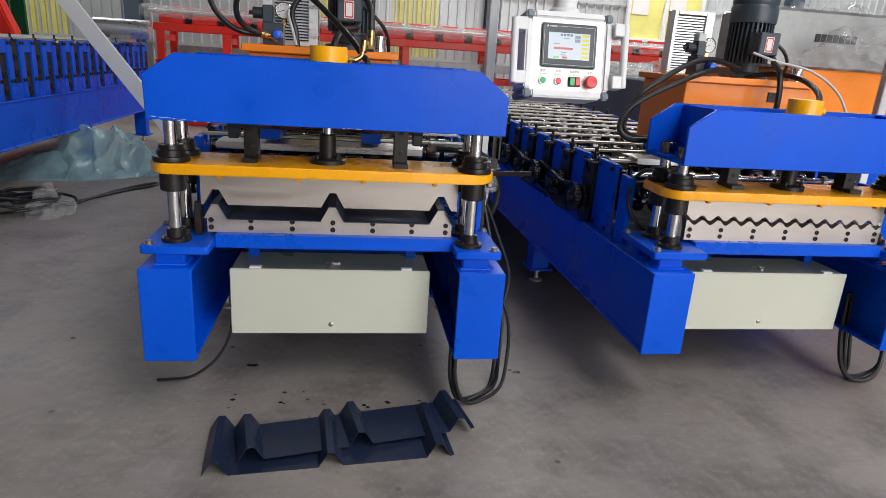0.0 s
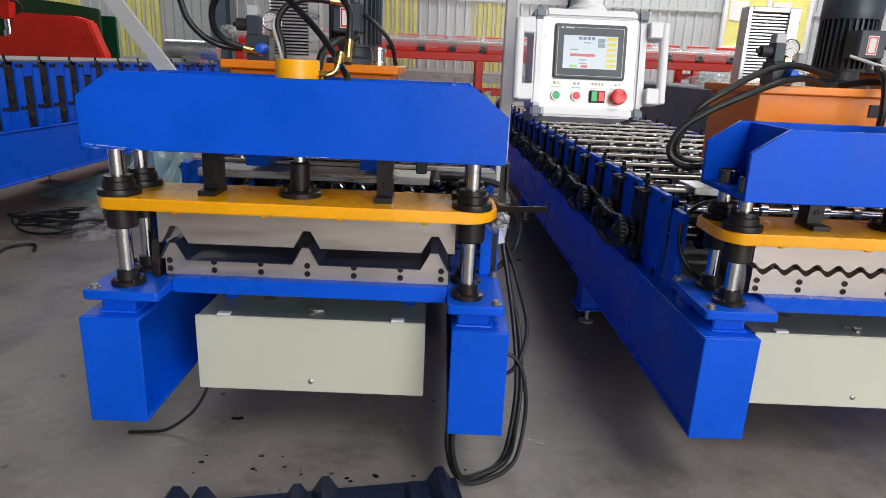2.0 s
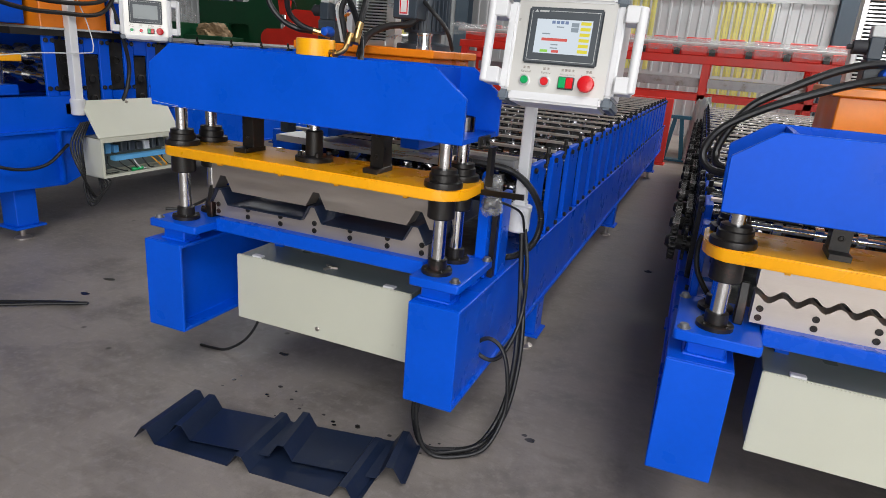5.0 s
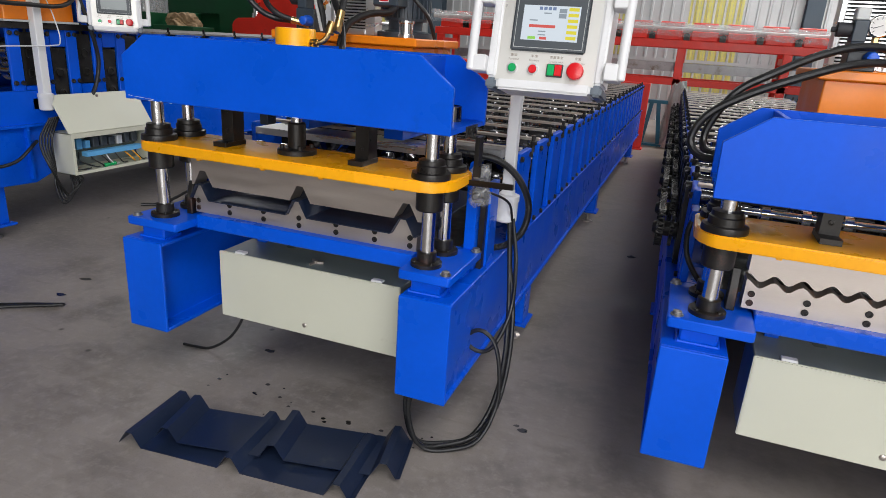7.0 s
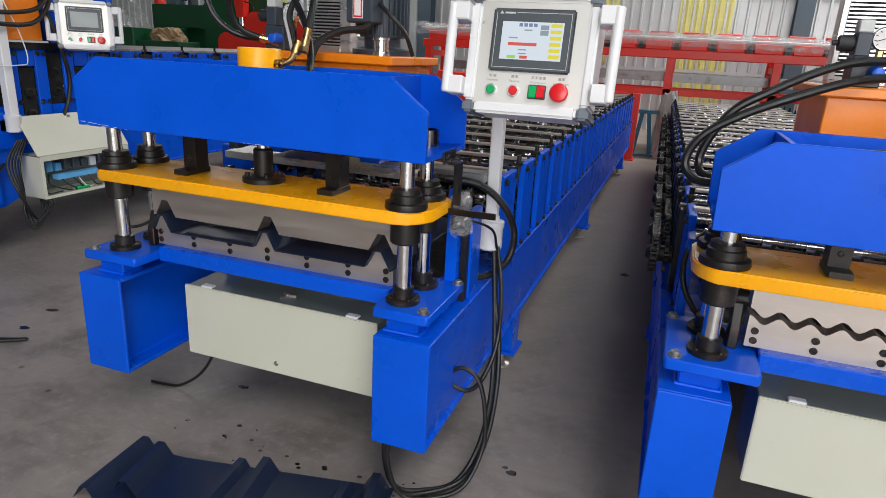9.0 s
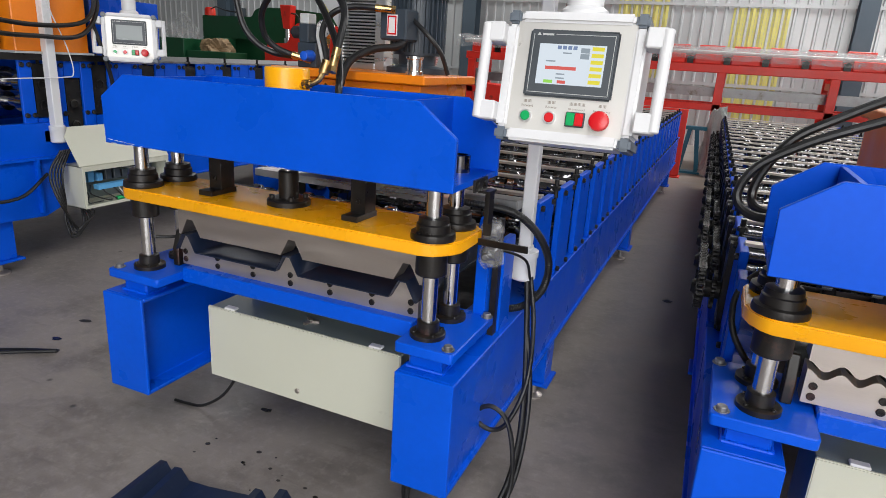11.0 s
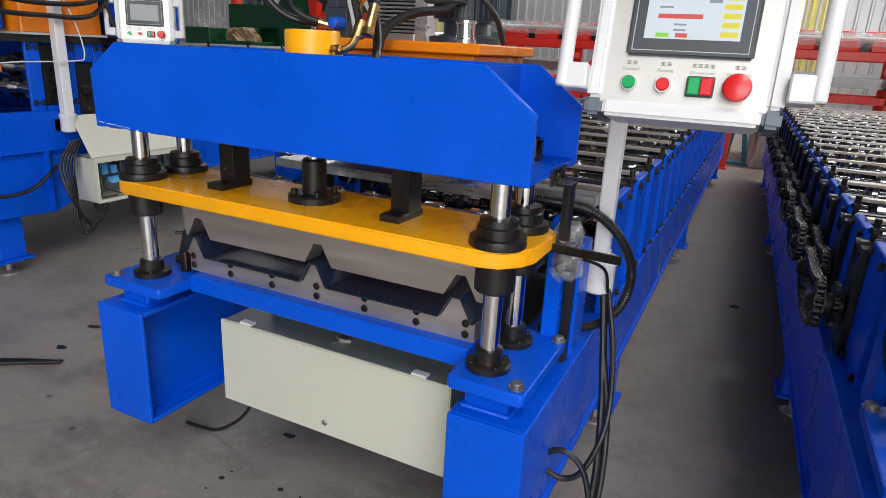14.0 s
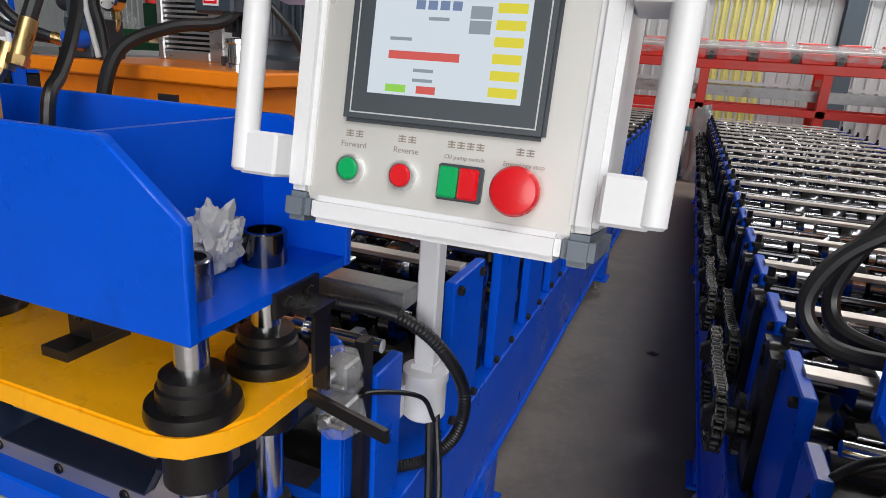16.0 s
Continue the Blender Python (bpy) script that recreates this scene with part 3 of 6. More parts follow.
def drive_chains(t, ym, pitch, n):
    """Sprockets on the shaft ends and roller chains between neighbouring stations, in two planes."""
    bm = bm_new()
    teeth, x = 15, -0.655
    pts = []
    for i in range(teeth * 2):
        a, r = math.pi * i / teeth, 0.066 if i % 2 else 0.055
        pts += [(r * math.cos(a - 0.06), r * math.sin(a - 0.06)), (r * math.cos(a + 0.06), r * math.sin(a + 0.06))]
    for dx in (0.0, -0.042):
        prism(bm, [(ym + p[0], 0.72 + p[1]) for p in pts], 'x', x + dx - 0.006, x + dx + 0.006)
    lathe(bm, (x + 0.03, ym, 0.72), [(0.03, 0), (0.03, 0.085), (0.02, 0.1), (0.012, 0.1)], '-X', 14)
    rod(bm, (x + 0.1, ym, 0.72), (x, ym, 0.72), 0.02, seg=12)
    sp = part("sprocket", bm, GREASE, t)
    for k in range(1, n):
        again("sprocket", sp, t, (0, k * pitch, 0))
    link = 0.019
    strands = []
    for plane, start in ((x - 0.042, 0), (x, 1)):
        bm = bm_new()
        y0 = ym + start * pitch
        R = 0.064
        per = 2 * pitch + 2 * math.pi * R
        m = round(per / link)
        for i in range(m):
            s = i * per / m
            if s < pitch:
                p, a = (y0 + s, 0.72 + R + (-0.016 * math.sin(math.pi * s / pitch))), 0
            elif s < pitch + math.pi * R:
                a = (s - pitch) / R
                p = (y0 + pitch + R * math.sin(a), 0.72 + R * math.cos(a))
            elif s < 2 * pitch + math.pi * R:
                u = s - pitch - math.pi * R
                p, a = (y0 + pitch - u, 0.72 - R - 0.02 * math.sin(math.pi * u / pitch)), math.pi
            else:
                a = math.pi + (s - 2 * pitch - math.pi * R) / R
                p = (y0 + R * math.sin(a), 0.72 + R * math.cos(a))
            mt = Matrix.Translation((plane, p[0], p[1])) @ Matrix.Rotation(-a, 4, 'X')
            h = 0.012 if i % 2 else 0.009
            for sx in (-h, h):
                box(bm, sx - 0.0015, sx + 0.0015, -0.0125, 0.0125, -0.0075, 0.0075, m=mt)
            rod(bm, mt @ Vector((-0.011, 0.006, 0)), mt @ Vector((0.011, 0.006, 0)), 0.0055, seg=6)
        strands.append(part("drive_chain", bm, GREASE, t, smooth=0))
    for k in range(1, n // 2):
        for s in strands:
            again("drive_chain", s, t, (0, 2 * k * pitch, 0))


def rounded(x0, x1, y0, y1, r, n=5):
    out = []
    for cx, cy, a in ((x1 - r, y1 - r, 0), (x0 + r, y1 - r, 90), (x0 + r, y0 + r, 180), (x1 - r, y0 + r, 270)):
        out += [(cx + r * math.cos(radians(a + 90 * i / n)), cy + r * math.sin(radians(a + 90 * i / n))) for i in range(n + 1)]
    return out


RIBS = (-0.424, -0.01, 0.392)


def rib_line(x0, x1, z, up=0.055, base=0.042, crown=0.012):
    """The cutting line of the ribbed profile, from left to right."""
    line = [(x0, z)]
    for c in RIBS:
        line += [(c - base, z), (c - crown, z + up), (c + crown, z + up), (c + base, z)]
    line.append((x1, z))
    return line


def wave_line(x0, x1, z, pitch=0.07, amp=0.011):
    n = int((x1 - x0) / pitch * 8)
    return [(x0 + (x1 - x0) * i / n, z + amp + amp * math.cos(2 * math.pi * ((x1 - x0) * i / n) / pitch)) for i in range(n + 1)]


def cutting_press(label, plate_top=0.957, beam=1.10, wave=False, gap=0.05):
    t = thing("cutting_press", (0, 2.35, 0.595), label, "cutting press", "cutting presses")
    cols = [(x, y) for x in (-0.548, 0.498) for y in (2.28, 2.427)]
    for x0, x1, px in ((-0.65, -0.425, -0.56), (0.437, 0.61, 0.52)):
        bm = bm_new()
        prism(bm, rounded(x0, x1, 2.196, 2.515, 0.01, 2), 'z', 0.648, 0.677)
        pad = part("base_pad", bm, BLUE, t, bev=0.003)
        for ya, yb in ((2.225, 2.3), (2.41, 2.49)):
            bm = bm_new()
            box(bm, px - 0.05, px + 0.05, ya, yb, 0.602, 0.648)
            part("pedestal", bm, BLUE, pad, bev=0.005)
            bm = bm_new()
            for k in range(4):
                (xa, va), (xb, vb) = [((px - 0.053, ya - 0.003), (px + 0.053, ya - 0.003), (px + 0.053, yb + 0.003), (px - 0.053, yb + 0.003))[i % 4] for i in (k, k + 1)]
                m = 12
                for i in range(m):
                    f, g = i / m, (i + 1.15) / m
                    rod(bm, (xa + (xb - xa) * f, va + (vb - va) * f, 0.603), (xa + (xb - xa) * g, va + (vb - va) * g, 0.603), 0.0065, 0.0045, 8)
            part("weld_bead", bm, BLUE, pad, "glossy rippled weld bead")
        sgn = 1 if px > 0 else -1
        for bx, by in ((px + 0.065 * sgn, 2.225), (px + 0.075 * sgn, 2.49)):
            bm = bm_new()
            lathe(bm, (bx, by, 0.677), [(0.018, 0), (0.018, 0.003), (0.0125, 0.003), (0.0125, 0.011), (0.0105, 0.013)], seg=12)
            part("bolt", bm, DULLSTEEL, pad)
    bm = bm_new()
    box(bm, -0.425, 0.437, 2.3, 2.42, 0.642, 0.692)
    part("die_bed", bm, BLUE, t, bev=0.004)
    # guide columns with their flanges and bushes
    for x, y in cols:
        bm = bm_new()
        rod(bm, (x, y, 0.677), (x, y, beam + 0.04), 0.0215, seg=28)
        c = part("guide_column", bm, CHROME, t)
        bm = bm_new()
        lathe(bm, (x, y, 0.677), [(0.05, 0), (0.05, 0.012), (0.046, 0.015), (0.032, 0.016), (0.031, 0.045), (0.027, 0.047)], seg=28)
        for k in range(4):
            a = radians(45 + 90 * k)
            socket_bolt(bm, (x + 0.041 * math.cos(a), y + 0.041 * math.sin(a), 0.69), 0.006, 0.006, 'Z')
        part("base_flange", bm, BLACKSTEEL, c)
        bm = bm_new()
        lathe(bm, (x, y, plate_top), [(0.06, 0), (0.061, 0.006), (0.059, 0.018), (0.046, 0.02), (0.045, 0.04), (0.041, 0.043), (0.04, 0.056), (0.026, 0.058)], seg=32)
        part("bush_flange", bm, BLACKSTEEL, c)
        bm = bm_new()
        lathe(bm, (x, y, plate_top - 0.036), [(0.043, 0), (0.043, -0.06), (0.04, -0.064), (0.026, -0.064)], seg=28)
        part("lower_bush", bm, BLACKSTEEL, c)
        bm = bm_new()
        lathe(bm, (x, y, beam + 0.014), [(0.031, 0), (0.031, 0.046), (0.0295, 0.048), (0.024, 0.048), (0.024, 0.01)], seg=28)
        part("column_nut", bm, ROLLSTEEL, c, "dark oiled steel sleeve nut")
    # moving plate
    bm = bm_new()
    x0, x1, y0, y1 = -0.62, 0.575, 2.216, 2.485
    prism(bm, [(x0 + 0.06, y0), (x1 - 0.09, y0), (x1 - 0.05, y0 + 0.012), (x1 - 0.015, y0 + 0.05), (x1, y0 + 0.09), (x1, y1 - 0.04), (x1 - 0.03, y1), (x0 + 0.03, y1), (x0, y1 - 0.04), (x0, y0 + 0.08), (x0 + 0.012, y0 + 0.045), (x0 + 0.035, y0 + 0.015)], 'z', plate_top - 0.036, plate_top)
    plate = part("moving_plate", bm, YELLOW, t, "yellow painted moving plate", bev=0.004, seg=2)
    bm = bm_new()
    box(bm, -0.475, 0.455, 2.3, 2.44, plate_top - 0.051, plate_top - 0.036)
    part("die_backing", bm, YELLOW, plate, bev=0.002)
    for x in (-0.4, -0.13, 0.1, 0.36):
        bm = bm_new()
        box(bm, x - 0.008, x + 0.008, 2.297, 2.32, plate_top - 0.063, plate_top - 0.051)
        part("stop_block", bm, YELLOW, plate, bev=0.002)
    # dies: ground steel with a cutting line, screwed to the bed and the plate
    top_u = plate_top - 0.051
    zl = 0.764 if wave else 0.742
    bm = bm_new()
    if wave:
        low = [(-0.46, 0.692)] + wave_line(-0.46, 0.44, zl - 0.008) + [(0.44, 0.692)]
        upp = [(-0.46, top_u)] + wave_line(-0.46, 0.44, zl + 0.009) + [(0.44, top_u)]
    else:
        low = [(-0.455, 0.692)] + rib_line(-0.455, 0.438, zl) + [(0.438, 0.692)]
        upp = [(-0.475, top_u)] + rib_line(-0.475, 0.455, zl + gap) + [(0.455, top_u)]
    prism(bm, low, 'y', 2.337, 2.40)
    lower = part("lower_die", bm, STEEL, t, "ground steel lower die with ribs")
    bm = bm_new()
    prism(bm, upp, 'y', 2.345, 2.41)
    part("upper_die", bm, STEEL, t, "ground steel upper die with notches")
    for x in (-0.441, -0.302, -0.155, -0.008, 0.139, 0.286, 0.415):
        for z in (0.71, 0.737):
            bm = bm_new()
            lathe(bm, (x, 2.338, z), [(0.0095, 0), (0.0095, 0.004), (0.0085, 0.005), (0.005, 0.005), (0.005, 0.002)], '-Y', 16)
            part("cap_screw", bm, BLACKSTEEL, lower)
    # blade guide block at the end of the die
    bm = bm_new()
    prism(bm, [(2.335, 0.677), (2.335, 0.74), (2.355, 0.80), (2.375, 0.80), (2.385, 0.677)], 'x', -0.5, -0.475)
    part("guide_block", bm, BLACKSTEEL, t, bev=0.003)
    # top beam: an open trough of plates with cut corners
    h = 0.211
    out = [(-0.597, beam), (0.582, beam), (0.582, beam + 0.131), (0.479, beam + h), (-0.5, beam + h), (-0.6, beam + 0.142)]
    for y0, nm in ((2.194, "front_plate"), (2.506, "back_plate")):
        bm = bm_new()
        prism(bm, out, 'y', y0, y0 + 0.015)
        part(nm, bm, BLUE, t, bev=0.002)
    bm = bm_new()
    box(bm, -0.593, 0.578, 2.209, 2.506, beam, beam + 0.015)
    part("bottom_plate", bm, BLUE, t)
    for x in (0.43, -0.46):
        bm = bm_new()
        box(bm, x - 0.006, x + 0.006, 2.209, 2.506, beam + 0.015, beam + h - 0.004)
        part("stiffener", bm, BLUE, t)
    # chipped paint along the lower edge
    rnd = random.Random(3)
    for k in range(0 if wave else 16):
        bm = bm_new()
        x = rnd.choice((-0.57, -0.5, -0.43, -0.545, 0.03)) + rnd.gauss(0, 0.02)
        w = rnd.uniform(0.006, 0.03)
        z = beam + 0.0015 + (0.011 if x > -0.6 and rnd.random() < 0.6 else 0.0) * (-0.43 - x) / 0.17 * (x < -0.4)
        prism(bm, [(x, z), (x + w, z - 0.0008), (x + w * 0.8, z + 0.0008), (x + w * 0.2, z + 0.0012)], 'y', 2.1932, 2.195)
        part("paint_chip", bm, PAPER, t, "pale scratches in the blue paint", smooth=0)
    # cylinder, piston and flange
    cx, cy = -0.03, 2.362
    bm = bm_new()
    lathe(bm, (cx, cy, beam + 0.015), [(0.064, 0), (0.064, 0.241), (0.062, 0.245), (0.053, 0.246)], seg=36)
    rod(bm, (cx + 0.05, cy - 0.01, beam + 0.218), (cx + 0.08, cy - 0.012, beam + 0.218), 0.014, seg=14)
    part("cylinder", bm, YELLOW, t, "yellow hydraulic cylinder", bev=0.0)
    bm = bm_new()
    rod(bm, (cx, cy, plate_top + 0.1), (cx, cy, beam), 0.018, seg=20)
    part("piston_rod", bm, CHROME, t)
    bm = bm_new()
    lathe(bm, (cx, cy, plate_top), [(0.066, 0), (0.066, 0.014), (0.062, 0.018), (0.03, 0.02), (0.03, 0.1), (0.026, 0.105), (0.019, 0.105)], seg=32)
    for k in range(4):
        a = radians(45 + 90 * k)
        lathe(bm, (cx + 0.05 * math.cos(a), cy + 0.05 * math.sin(a), plate_top + 0.018), [(0.008, 0), (0.008, 0.012), (0.005, 0.013)], seg=12)
    part("piston_flange", bm, BLACKSTEEL, t)
    for x in (-0.295, 0.232):
        bm = bm_new()
        box(bm, x - 0.024, x + 0.024, 2.335, 2.395, plate_top + 0.014, beam)
        box(bm, x - 0.026, x + 0.026, 2.29, 2.4, plate_top, plate_top + 0.016)
        socket_bolt(bm, (x, 2.335, plate_top + 0.05), 0.008, 0.004, '-Y')
        socket_bolt(bm, (x, 2.335, plate_top + 0.12), 0.008, 0.004, '-Y')
        part("stroke_bracket", bm, BLACKSTEEL, t, bev=0.002)
    # end bracket with bolts at the right of the trough
    bm = bm_new()
    box(bm, 0.579, 0.585, 2.335, 2.43, beam - 0.02, beam + 0.013)
    box(bm, 0.579, 0.612, 2.375, 2.43, beam - 0.026, beam - 0.02)
    box(bm, 0.588, 0.612, 2.41, 2.417, 0.95, beam - 0.026)
    box(bm, 0.606, 0.612, 2.38, 2.41, 0.99, beam - 0.026)
    for y in (2.355, 2.402):
        hexbolt(bm, (0.585, y, beam - 0.002), 0.009, 0.006, 'X')
    part("limit_bracket", bm, BLACKSTEEL, t)
    return t


def electrical_box():
    t = thing("electrical_box", (0, 2.46, 0.275), "beige steel electrical box hung between the machine's front beams", "electrical box", "electrical boxes")
    x0, x1, y0, y1, z0, z1 = -0.388, 0.368, 2.385, 2.6, 0.275, 0.535
    bm = bm_new()
    # body darker than its beige door: shade on the top put into the colour
    box(bm, x0, x1, y0, y1, z0, z1)
    part("body", bm, GREYGREEN, t, bev=0.003)
    bm = bm_new()
    box(bm, x0 - 0.003, x1 + 0.003, y0 - 0.014, y0 - 0.002, z0 - 0.003, z1 + 0.004)
    door = part("door", bm, BEIGE, t, "beige powder-coated door", bev=0.003, seg=2)
    for x in (x0 + 0.09, x1 - 0.09):
        bm = bm_new()
        box(bm, x - 0.022, x + 0.022, y0 - 0.01, y0 + 0.014, z1 + 0.004, z1 + 0.012)
        part("hinge", bm, WHITE, t, bev=0.002)
    bm = bm_new()
    lathe(bm, (-0.012, y0 - 0.014, 0.312), [(0.009, 0), (0.009, 0.003), (0.006, 0.005)], '-Y', 16)
    part("lock", bm, STEEL, door)
    bm = bm_new()
    for a in (20, 140, 260):
        box(bm, 0, 0.03, -0.005, 0.005, z1, z1 + 0.008, m=Matrix.Translation((-0.01, y0 + 0.06, 0)) @ Matrix.Rotation(radians(a), 4, 'Z'))
    lathe(bm, (-0.01, y0 + 0.06, z1), [(0.008, 0), (0.008, 0.012)], seg=12)
    part("wing_nut", bm, STEEL, t)
    for x in (x0 + 0.06, x1 - 0.06):
        bm = bm_new()
        box(bm, x - 0.02, x + 0.02, y1 - 0.05, y1, z1, 0.63)
        part("hanger", bm, BLUE, t)
    return t


def hydraulic_unit(label, x0=-0.47, x1=0.255, y0=2.99, y1=3.5, z0=1.02, z1=1.362, motor=True):
    t = thing("hydraulic_power_unit", ((x0 + x1) / 2, (y0 + y1) / 2, z0), label, "hydraulic unit", "hydraulic units")
    bm = bm_new()
    box(bm, x0 + 0.025, x1 - 0.025, y0 + 0.025, y1 - 0.025, z0, z1 - 0.03)
    tank = part("tank", bm, ORANGE, t, bev=0.004)
    bm = bm_new()
    box(bm, x0, x1, y0, y1, z1 - 0.03, z1)
    part("tank_lid", bm, ORANGE, t, bev=0.004)
    for x in (x0 + 0.1, x1 - 0.1):
        bm = bm_new()
        box(bm, x - 0.04, x + 0.04, y0 + 0.05, y1 - 0.05, 0.975, z0)
        part("tank_foot", bm, BLUE, t)
    bm = bm_new()
    box(bm, x1 - 0.24, x1 - 0.19, y0 + 0.018, y0 + 0.026, z1 - 0.1, z1 - 0.055)
    part("nameplate", bm, INK, tank, "small dark plate")
    # vertical motor with cooling fins, fan cowl and terminal box
    mx, my = x1 - 0.194, y0 + 0.33
    bm = bm_new()
    lathe(bm, (mx, my, z1), [(0.115, 0), (0.115, 0.02), (0.07, 0.03), (0.07, 0.065)], seg=28)
    mo = part("motor", bm, MOTOR, t, "blue-grey electric motor")
    bm = bm_new()
    rod(bm, (mx, my, z1 + 0.065), (mx, my, z1 + 0.27), 0.088, seg=28)
    body = part("motor_body", bm, MOTOR, mo)
    for k in range(30):
        a = 2 * math.pi * k / 30
        bm = bm_new()
        box(bm, 0.085, 0.104, -0.003, 0.003, z1 + 0.075, z1 + 0.265, m=Matrix.Translation((mx, my, 0)) @ Matrix.Rotation(a, 4, 'Z'))
        part("fin", bm, MOTOR, mo)
    bm = bm_new()
    lathe(bm, (mx, my, z1 + 0.262), [(0.108, 0), (0.11, 0.01), (0.11, 0.07), (0.104, 0.085), (0.107, 0.095), (0.107, 0.14), (0.09, 0.155), (0.04, 0.16)], seg=32)
    part("fan_cowl", bm, MOTOR, mo)
    bm = bm_new()
    box(bm, mx - 0.06, mx + 0.045, my - 0.185, my - 0.09, z1 + 0.11, z1 + 0.215)
    tb = part("terminal_box", bm, MOTOR, mo, bev=0.006)
    bm = bm_new()
    box(bm, mx - 0.03, mx + 0.01, my - 0.188, my - 0.185, z1 + 0.125, z1 + 0.195)
    part("label", bm, PAPER, tb, "white paper label with a red border")
    bm = bm_new()
    for a, b, c, d in ((-0.027, 0.007, 0.129, 0.134), (-0.027, 0.007, 0.186, 0.191), (-0.027, -0.023, 0.134, 0.186), (0.003, 0.007, 0.134, 0.186)):
        box(bm, mx + a, mx + b, my - 0.1895, my - 0.188, z1 + c, z1 + d)
    part("label_border", bm, REDPLASTIC, tb)
    bm = bm_new()
    lathe(bm, (mx + 0.117, my - 0.25, z1), [(0.03, 0), (0.03, 0.012), (0.026, 0.014), (0.026, 0.05), (0.03, 0.052), (0.03, 0.06), (0.01, 0.062)], seg=24)
    part("filler_cap", bm, CHROME, t)
    # finned cooler in an aluminium frame
    rx0, rx1, ry = x0 + 0.07, x0 + 0.283, y0 + 0.36
    bm = bm_new()
    box(bm, rx0 + 0.02, rx1 - 0.045, ry - 0.02, ry + 0.02, z1 + 0.03, z1 + 0.036)
    fin = part("cooler_fin", bm, ALU, t, smooth=0)
    for k in range(1, 20):
        again("cooler_fin", fin, t, (0, 0, k * 0.0125))
    bm = bm_new()
    box(bm, rx0, rx0 + 0.02, ry - 0.03, ry + 0.04, z1, z1 + 0.3)
    box(bm, rx1 - 0.045, rx1, ry - 0.03, ry + 0.04, z1, z1 + 0.3)
    box(bm, rx0 + 0.02, rx1 - 0.045, ry - 0.03, ry + 0.04, z1 + 0.28, z1 + 0.3)
    box(bm, rx0 + 0.02, rx1 - 0.045, ry - 0.03, ry + 0.04, z1, z1 + 0.025)
    part("cooler_frame", bm, ALU, t, bev=0.003)
    bm = bm_new()
    box(bm, rx0 + 0.02, rx1 - 0.045, ry + 0.022, ry + 0.036, z1 + 0.025, z1 + 0.28)
    part("cooler_core", bm, INK, t)
    # valve block, solenoid, handwheel and pressure gauge
    vx, vy = x0 + 0.126, y0 + 0.1
    bm = bm_new()
    box(bm, vx - 0.05, vx + 0.03, vy - 0.04, vy + 0.05, z1, z1 + 0.085)
    box(bm, vx - 0.05, vx - 0.01, vy - 0.03, vy + 0.03, z1 + 0.085, z1 + 0.15)
    valve = part("valve_block", bm, MOTOR, t, bev=0.003)
    bm = bm_new()
    lathe(bm, (vx + 0.01, vy - 0.04, z1 + 0.04), [(0.02, 0), (0.02, 0.02), (0.016, 0.03), (0.016, 0.045), (0.012, 0.047)], '-Y', 20)
    part("handwheel", bm, BLUEPLASTIC, valve)
    bm = bm_new()
    rod(bm, (vx - 0.09, vy, z1 + 0.12), (vx - 0.03, vy, z1 + 0.12), 0.022, seg=18)
    rod(bm, (vx - 0.105, vy, z1 + 0.12), (vx - 0.09, vy, z1 + 0.12), 0.008, seg=10)
    part("solenoid", bm, INK, valve)
    bm = bm_new()
    box(bm, vx - 0.05, vx - 0.012, vy - 0.025, vy + 0.025, z1 + 0.15, z1 + 0.185)
    part("plug", bm, PVC, valve, bev=0.003)
    gx, gy, gz = vx + 0.028, vy + 0.035, z1 + 0.136
    bm = bm_new()
    lathe(bm, (gx, gy, gz), [(0.034, 0), (0.034, 0.022), (0.03, 0.026), (0.03, 0.022)], '-Y', 28)
    gauge = part("pressure_gauge", bm, CHROME, t)
    bm = bm_new()
    lathe(bm, (gx, gy - 0.022, gz), [(0.029, 0), (0.029, 0.001)], '-Y', 28)
    part("dial", bm, PAPER, gauge, "white gauge dial")
    bm = bm_new()
    for k in range(9):
        a = radians(-135 + 270 * k / 8)
        m = Matrix.Translation((gx, gy - 0.0235, gz)) @ Matrix.Rotation(a, 4, 'Y')
        box(bm, -0.001, 0.001, -0.0004, 0.0004, 0.02, 0.026, m=m)
    box(bm, -0.001, 0.001, -0.0006, 0.0004, -0.006, 0.021, m=Matrix.Translation((gx, gy - 0.024, gz)) @ Matrix.Rotation(radians(-110), 4, 'Y'))
    part("dial_marks", bm, INK, gauge, smooth=0)
    bm = bm_new()
    sweep(bm, [(gx, gy, gz - 0.03), (gx, gy, gz - 0.055), (gx - 0.005, gy - 0.005, gz - 0.075), (gx - 0.02, gy - 0.01, gz - 0.085)], 0.007, 8)
    rod(bm, (gx, gy, gz - 0.05), (gx, gy, gz - 0.03), 0.011, seg=6)
    part("gauge_pipe", bm, BRASS, gauge)
    # cables from the terminal box
    bm = bm_new()
    sweep(bm, [(mx + 0.03, my - 0.15, z1 + 0.12), (mx + 0.02, my - 0.2, z1 + 0.09), (mx - 0.03, my - 0.28, z1 + 0.075), (mx - 0.06, my - 0.38, z1 + 0.03), (mx - 0.07, my - 0.42, z1 - 0.06), (mx - 0.07, my - 0.42, z1 - 0.14)], 0.013, 10)
    part("motor_cable", bm, RUBBER, t)
    bm = bm_new()
    sweep(bm, [(mx + 0.03, my - 0.12, z1 + 0.19), (mx + 0.1, my - 0.14, z1 + 0.14), (mx + 0.15, my - 0.12, z1 + 0.08), (mx + 0.165, my - 0.08, z1 + 0.005)], 0.008, 10)
    part("earth_cable", bm, RUBBER, t)
    return t


